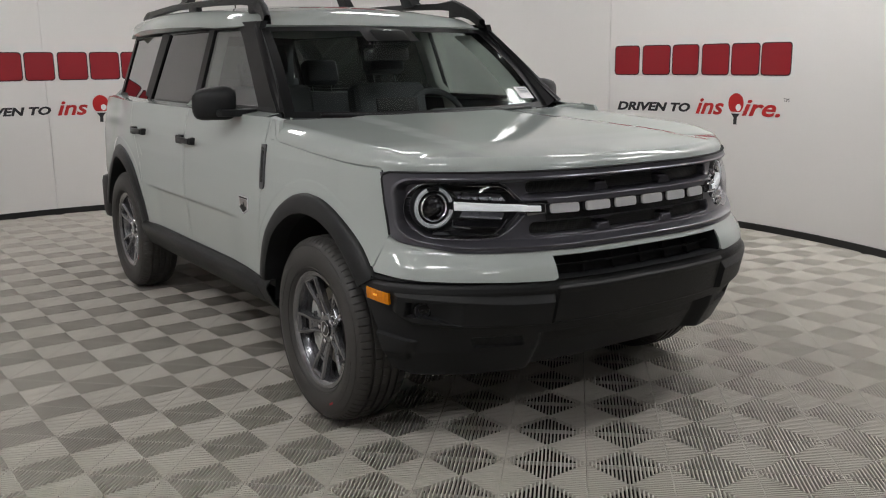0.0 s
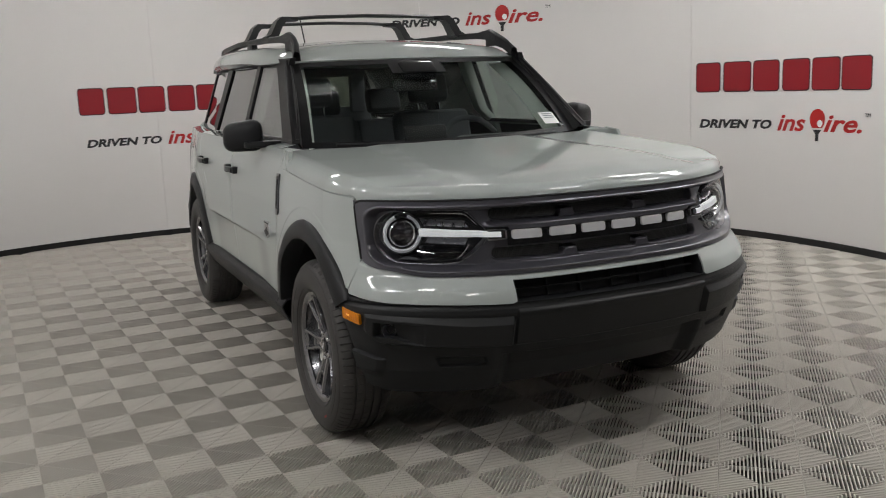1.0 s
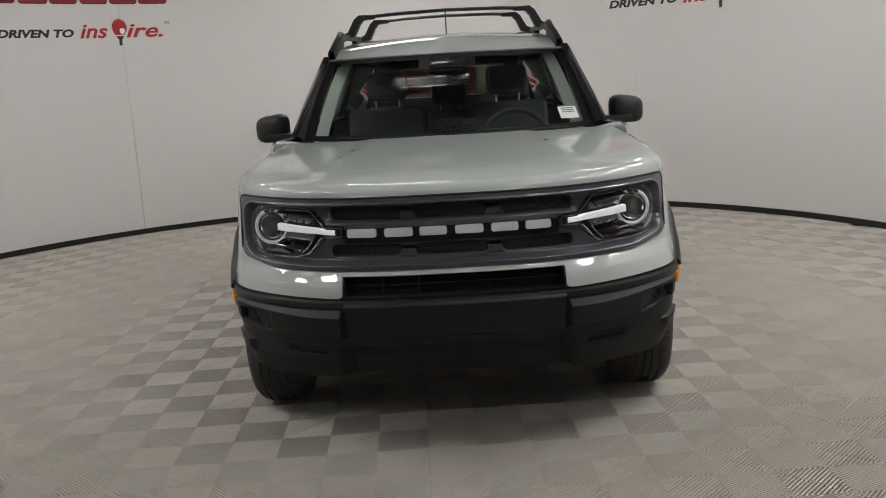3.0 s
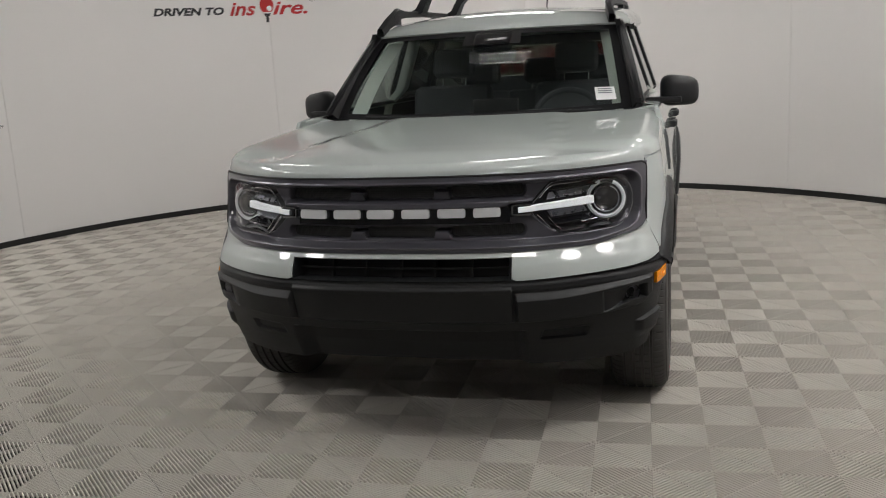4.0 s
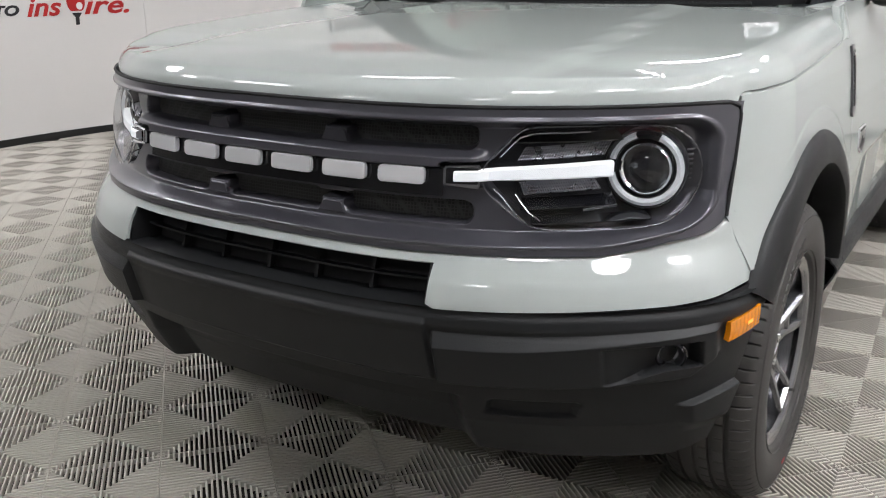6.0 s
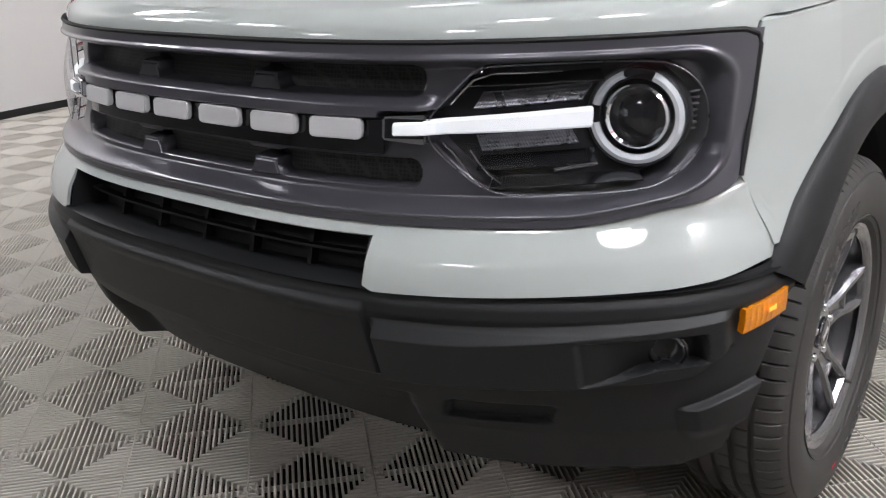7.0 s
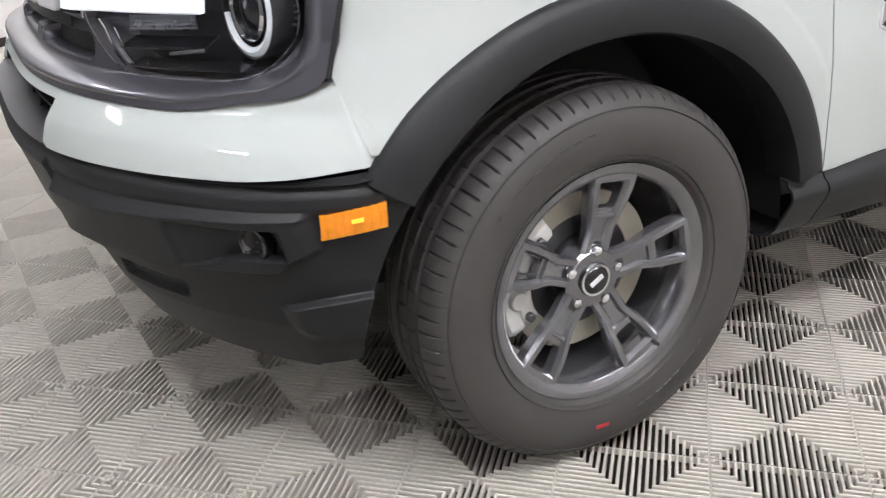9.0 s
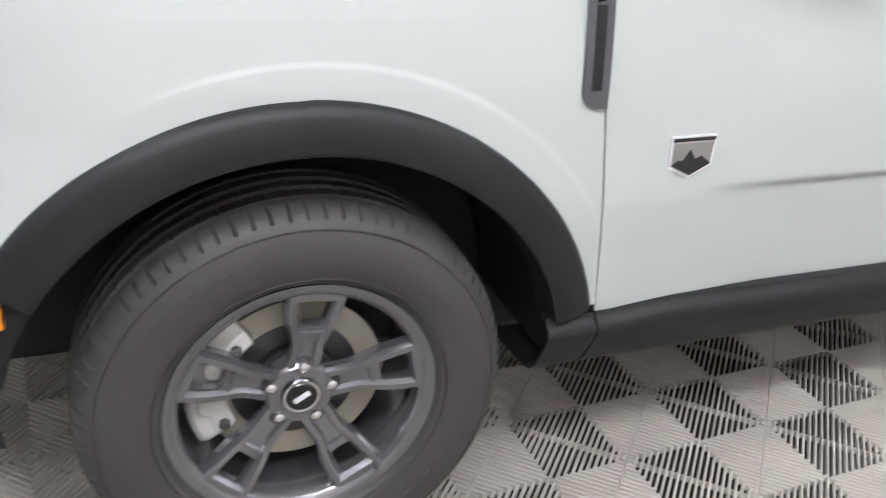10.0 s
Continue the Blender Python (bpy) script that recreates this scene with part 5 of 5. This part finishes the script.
# inside the cabin
part("dashboard", grid(lambda u, q: Vector((0.72 * u, (0.62, 0.70, 0.86, 0.93, 0.95, 0.93)[q], (1.085, 1.12, 1.115, 1.07, 0.95, 0.7)[q] + (0.02 if 0.28 < u < 0.75 and q in (1, 2) else 0))), span(-1, 1, 28), range(6)), FABRIC, car, "dark grey dashboard")
part("centre_screen", box((0.02, 0.90, 1.13), (0.24, 0.02, 0.13), 0.008, pose(0, 0, 0, -12, 0, 0)), SATINBLACK, car, "dark touch screen")
def seat(x, y, rake, label):
    b = box((x, y, 0.70), (0.50, 0.50, 0.16), 0.05, None, 3)
    s = part("seat", b, FABRIC, car, label)
    m = pose(x, y + 0.26, 0.665 if y < 2 else 0.60, -rake, 0, 0)
    b = bmesh.new()
    box_into(b, (0, 0, 0.30), (0.48, 0.13, 0.60), 0.055, None, 3)
    bmesh.ops.transform(b, matrix=m, verts=b.verts)
    part("backrest", b, FABRIC, s)
    b = bmesh.new()
    box_into(b, (0, -0.01, 0.735), (0.25, 0.09, 0.17), 0.042, None, 3)
    bmesh.ops.transform(b, matrix=m, verts=b.verts)
    part("headrest", b, FABRIC, s)
    for dx in (-0.07, 0.07):
        b = tube([m @ Vector((dx, 0, 0.55)), m @ Vector((dx, 0, 0.68))], 0.006, 8)
        part("headrest_post", b, CHROME, s, "chrome headrest post")
for x in (-0.375, 0.36):
    seat(x, 1.20, 14, "charcoal cloth front seat")
seat(-0.45, 2.15, 18, "charcoal cloth rear seat")
seat(0.0, 2.15, 18, "charcoal cloth rear seat")
seat(0.45, 2.15, 18, "charcoal cloth rear seat")
sw = Matrix.Translation((0.37, 1.06, 1.045)) @ pose(0, 0, 0, 66, 0, 0)
wheelrim = part("steering_wheel", tube([sw @ Vector((0.185 * math.cos(t), 0.185 * math.sin(t), 0)) for t in [2 * math.pi * k / 36 for k in range(36)]], 0.016, 10, True), FABRIC, car, "dark leather steering wheel")
b = box((0, 0, 0), (0.15, 0.12, 0.05), 0.02)
bmesh.ops.transform(b, matrix=sw, verts=b.verts)
part("airbag_cover", b, FABRIC, wheelrim)
for a in (0, 180, 270):
    b = tube([sw @ Vector((0.05 * math.cos(radians(a)), 0.05 * math.sin(radians(a)), 0)), sw @ Vector((0.18 * math.cos(radians(a)), 0.18 * math.sin(radians(a)), 0))], 0.014, 8)
    part("wheel_arm", b, FABRIC, wheelrim)
part("inner_mirror", box((0.0, 0.97, 1.405), (0.25, 0.035, 0.065), 0.015, pose(0, 0, 0, -10, 0, 0)), GLOSSBLACK, car, "black inner mirror")
part("camera_pod", box((0.01, 0.96, 1.48), (0.20, 0.10, 0.06), 0.02, pose(0, 0, 0, 35, 0, 0)), GLOSSBLACK, car)
for sd in (1, -1):
    b = bmesh.new()
    grid_into(b, lambda v, q: (lambda p: Vector((p.x - sd * (0.035 + 0.055 * q), p.y + 0.03 + 0.09 * q, p.z - 0.02)))(screen_at(sd * 0.98, v)), span(0.02, 0.98, 10), [0, 0.5, 1])
    part("pillar_trim", b, TRIM, car, "pale grey pillar trim")
    b = bmesh.new()
    grid_into(b, lambda z, q: flank(1.585 + (z - 1.16) * 0.06 + (-0.052, -0.050, -0.040, 0.0, 0.045, 0.055)[q], z, (-0.034, -0.068, -0.082, -0.090, -0.080, -0.034)[q]), span(0.75, 1.54, 8), range(6))
    for v in b.verts:
        v.co.x *= sd
    part("pillar_trim", b, TRIM, car)
    b = bmesh.new()
    grid_into(b, lambda y, z: flank(y, z, -0.06), span(0.60, 2.3, 12), span(0.55, 1.15, 5))
    for v in b.verts:
        v.co.x *= sd
    part("door_lining", b, FABRIC, car)
part("cabin_floor", box((0, 1.37, 0.48), (1.6, 1.6, 0.04)), FABRIC, car)
part("load_floor", box((0, 2.75, 0.50), (1.04, 1.1, 0.04)), FABRIC, car)
part("bulkhead", box((0, 0.62, 0.78), (1.55, 0.04, 0.62)), BLACKHOLE, car)
for sd in (1, -1):
    part("tailgate_trim", box((sd * 0.490, 3.28, 1.36), (0.12, 0.08, 0.30), 0.03), FABRIC, car, "dark trim beside the rear window")
part("tailgate_trim", box((0, 3.31, 1.20), (1.2, 0.06, 0.12), 0.02), FABRIC, car)
part("tailgate_trim", box((0, 3.30, 1.525), (1.12, 0.10, 0.08), 0.02), FABRIC, car)
part("load_cover", box((0, 2.95, 1.05), (1.3, 0.7, 0.03), 0.01), FABRIC, car)
b = bmesh.new()
c = [screen_at(u, v, 0.006) for u, v in ((0.775, 0.10), (0.90, 0.09), (0.895, 0.215), (0.77, 0.225))]
b.faces.new([b.verts.new(p) for p in c])
sticker = part("window_sticker", thick(b, 0.0012), PAPER, car, "white price sticker on the windscreen", smooth=False)
for k in range(3):
    b = bmesh.new()
    q = [c[0].lerp(c[3], f).lerp(c[1].lerp(c[2], f), g) + Vector((0, -0.0022, 0.0028)) for f, g in ((0.45 + 0.16 * k, 0.15), (0.45 + 0.16 * k, 0.85), (0.53 + 0.16 * k, 0.85), (0.53 + 0.16 * k, 0.15))]
    b.faces.new([b.verts.new(p) for p in q])
    part("sticker_bar", b, GREYINK, sticker, smooth=False)


# ---- the ribbed floor tiles ----
PITCH, FLOOR_ANGLE, FLOOR_O = 0.2828, 47.82, (0.0334, -0.0636)
DEEP, RIBS = 0.016, 21
floor = tagged(part("floor", box(((EX0 + EX1) / 2, -0.3, -DEEP - 0.0256), (9.6, 13.4, 0.05)), SUBFLOOR, smooth=False), "ribbed light grey plastic tile floor over a dark base", "floor", kind="structure")


def tile_arrays():
    """One tile: four triangles of ribs, each set square to its own edge, inside a thin lower rim."""
    verts, faces = [], []
    step, half, rim = PITCH / RIBS, PITCH / 2 - 0.0007, 0.0013
    def bar(layers):
        """A rib from its outlines, top first: (outline, z)."""
        k = len(verts)
        for pts, z in layers:
            verts.extend([(*p, z) for p in pts])
        faces.append((k, k + 1, k + 2, k + 3))
        for m in range(len(layers) - 1):
            o = k + 4 * m
            for i in range(4):
                j = (i + 1) % 4
                faces.append((o + i, o + 4 + i, o + 4 + j, o + j))
    for turn in range(4):
        c, s = ((1, 0), (0, 1), (-1, 0), (0, -1))[turn]
        rot = lambda u, v: (c * u - s * v, s * u + c * v)
        for i in range(RIBS):
            u = (i + 0.5 - RIBS / 2) * step
            if abs(u) > half - rim:
                continue
            def outline(w):
                return [rot(u - w, -half + rim), rot(u + w, -half + rim), rot(u + w, -abs(u + w) - 0.0004), rot(u - w, -abs(u - w) - 0.0004)]
            bar([(outline(step * 0.12), 0.0), (outline(step * 0.21), -0.0018), (outline(step * 0.225), -DEEP)])
        edge = [rot(-half, -half), rot(half, -half), rot(half - rim, -half + rim), rot(-half + rim, -half + rim)]
        bar([(edge, -0.0025), (edge, -DEEP)])
    return np.array(verts), faces


TV, TF = tile_arrays()
tile_mesh = bpy.data.meshes.new("tile")
tile_mesh.from_pydata(TV.tolist(), [], TF)
tile_mesh.materials.append(TILE)
ca, sa = math.cos(radians(FLOOR_ANGLE)), math.sin(radians(FLOOR_ANGLE))
near, far = [], []
for i in range(-34, 34):
    for j in range(-34, 34):
        u, v = (i + 0.5) * PITCH, (j + 0.5) * PITCH
        x, y = FLOOR_O[0] + ca * u - sa * v, FLOOR_O[1] + sa * u + ca * v
        inside = math.hypot(x - CX, y - CY) < RW + 0.1 if y > EY else EX0 - 0.1 < x < EX1 + 0.1 and y > BACK - 0.1
        if inside:
            (near if -1.75 < y < 1.75 and (abs(x) > 0.62 or y < -0.25) and -2.6 < x < 2.1 and len(near) < 300 else far).append((x, y))
for x, y in near:
    link("tile", tile_mesh, floor, pose(x, y, 0, 0, 0, FLOOR_ANGLE))
rot = np.array([[ca, -sa], [sa, ca]])
flat = TV.copy()
flat[:, :2] = TV[:, :2] @ rot.T
allv = np.concatenate([flat + np.array([x, y, 0.0]) for x, y in far])
nf, n0 = np.array(TF), len(TV)
allf = np.concatenate([nf + n0 * k for k in range(len(far))])
me = bpy.data.meshes.new("tiles")
me.from_pydata(allv.tolist(), [], allf.tolist())
me.materials.append(TILE)
tagged(link("tiles", me, floor), kind="stuff")
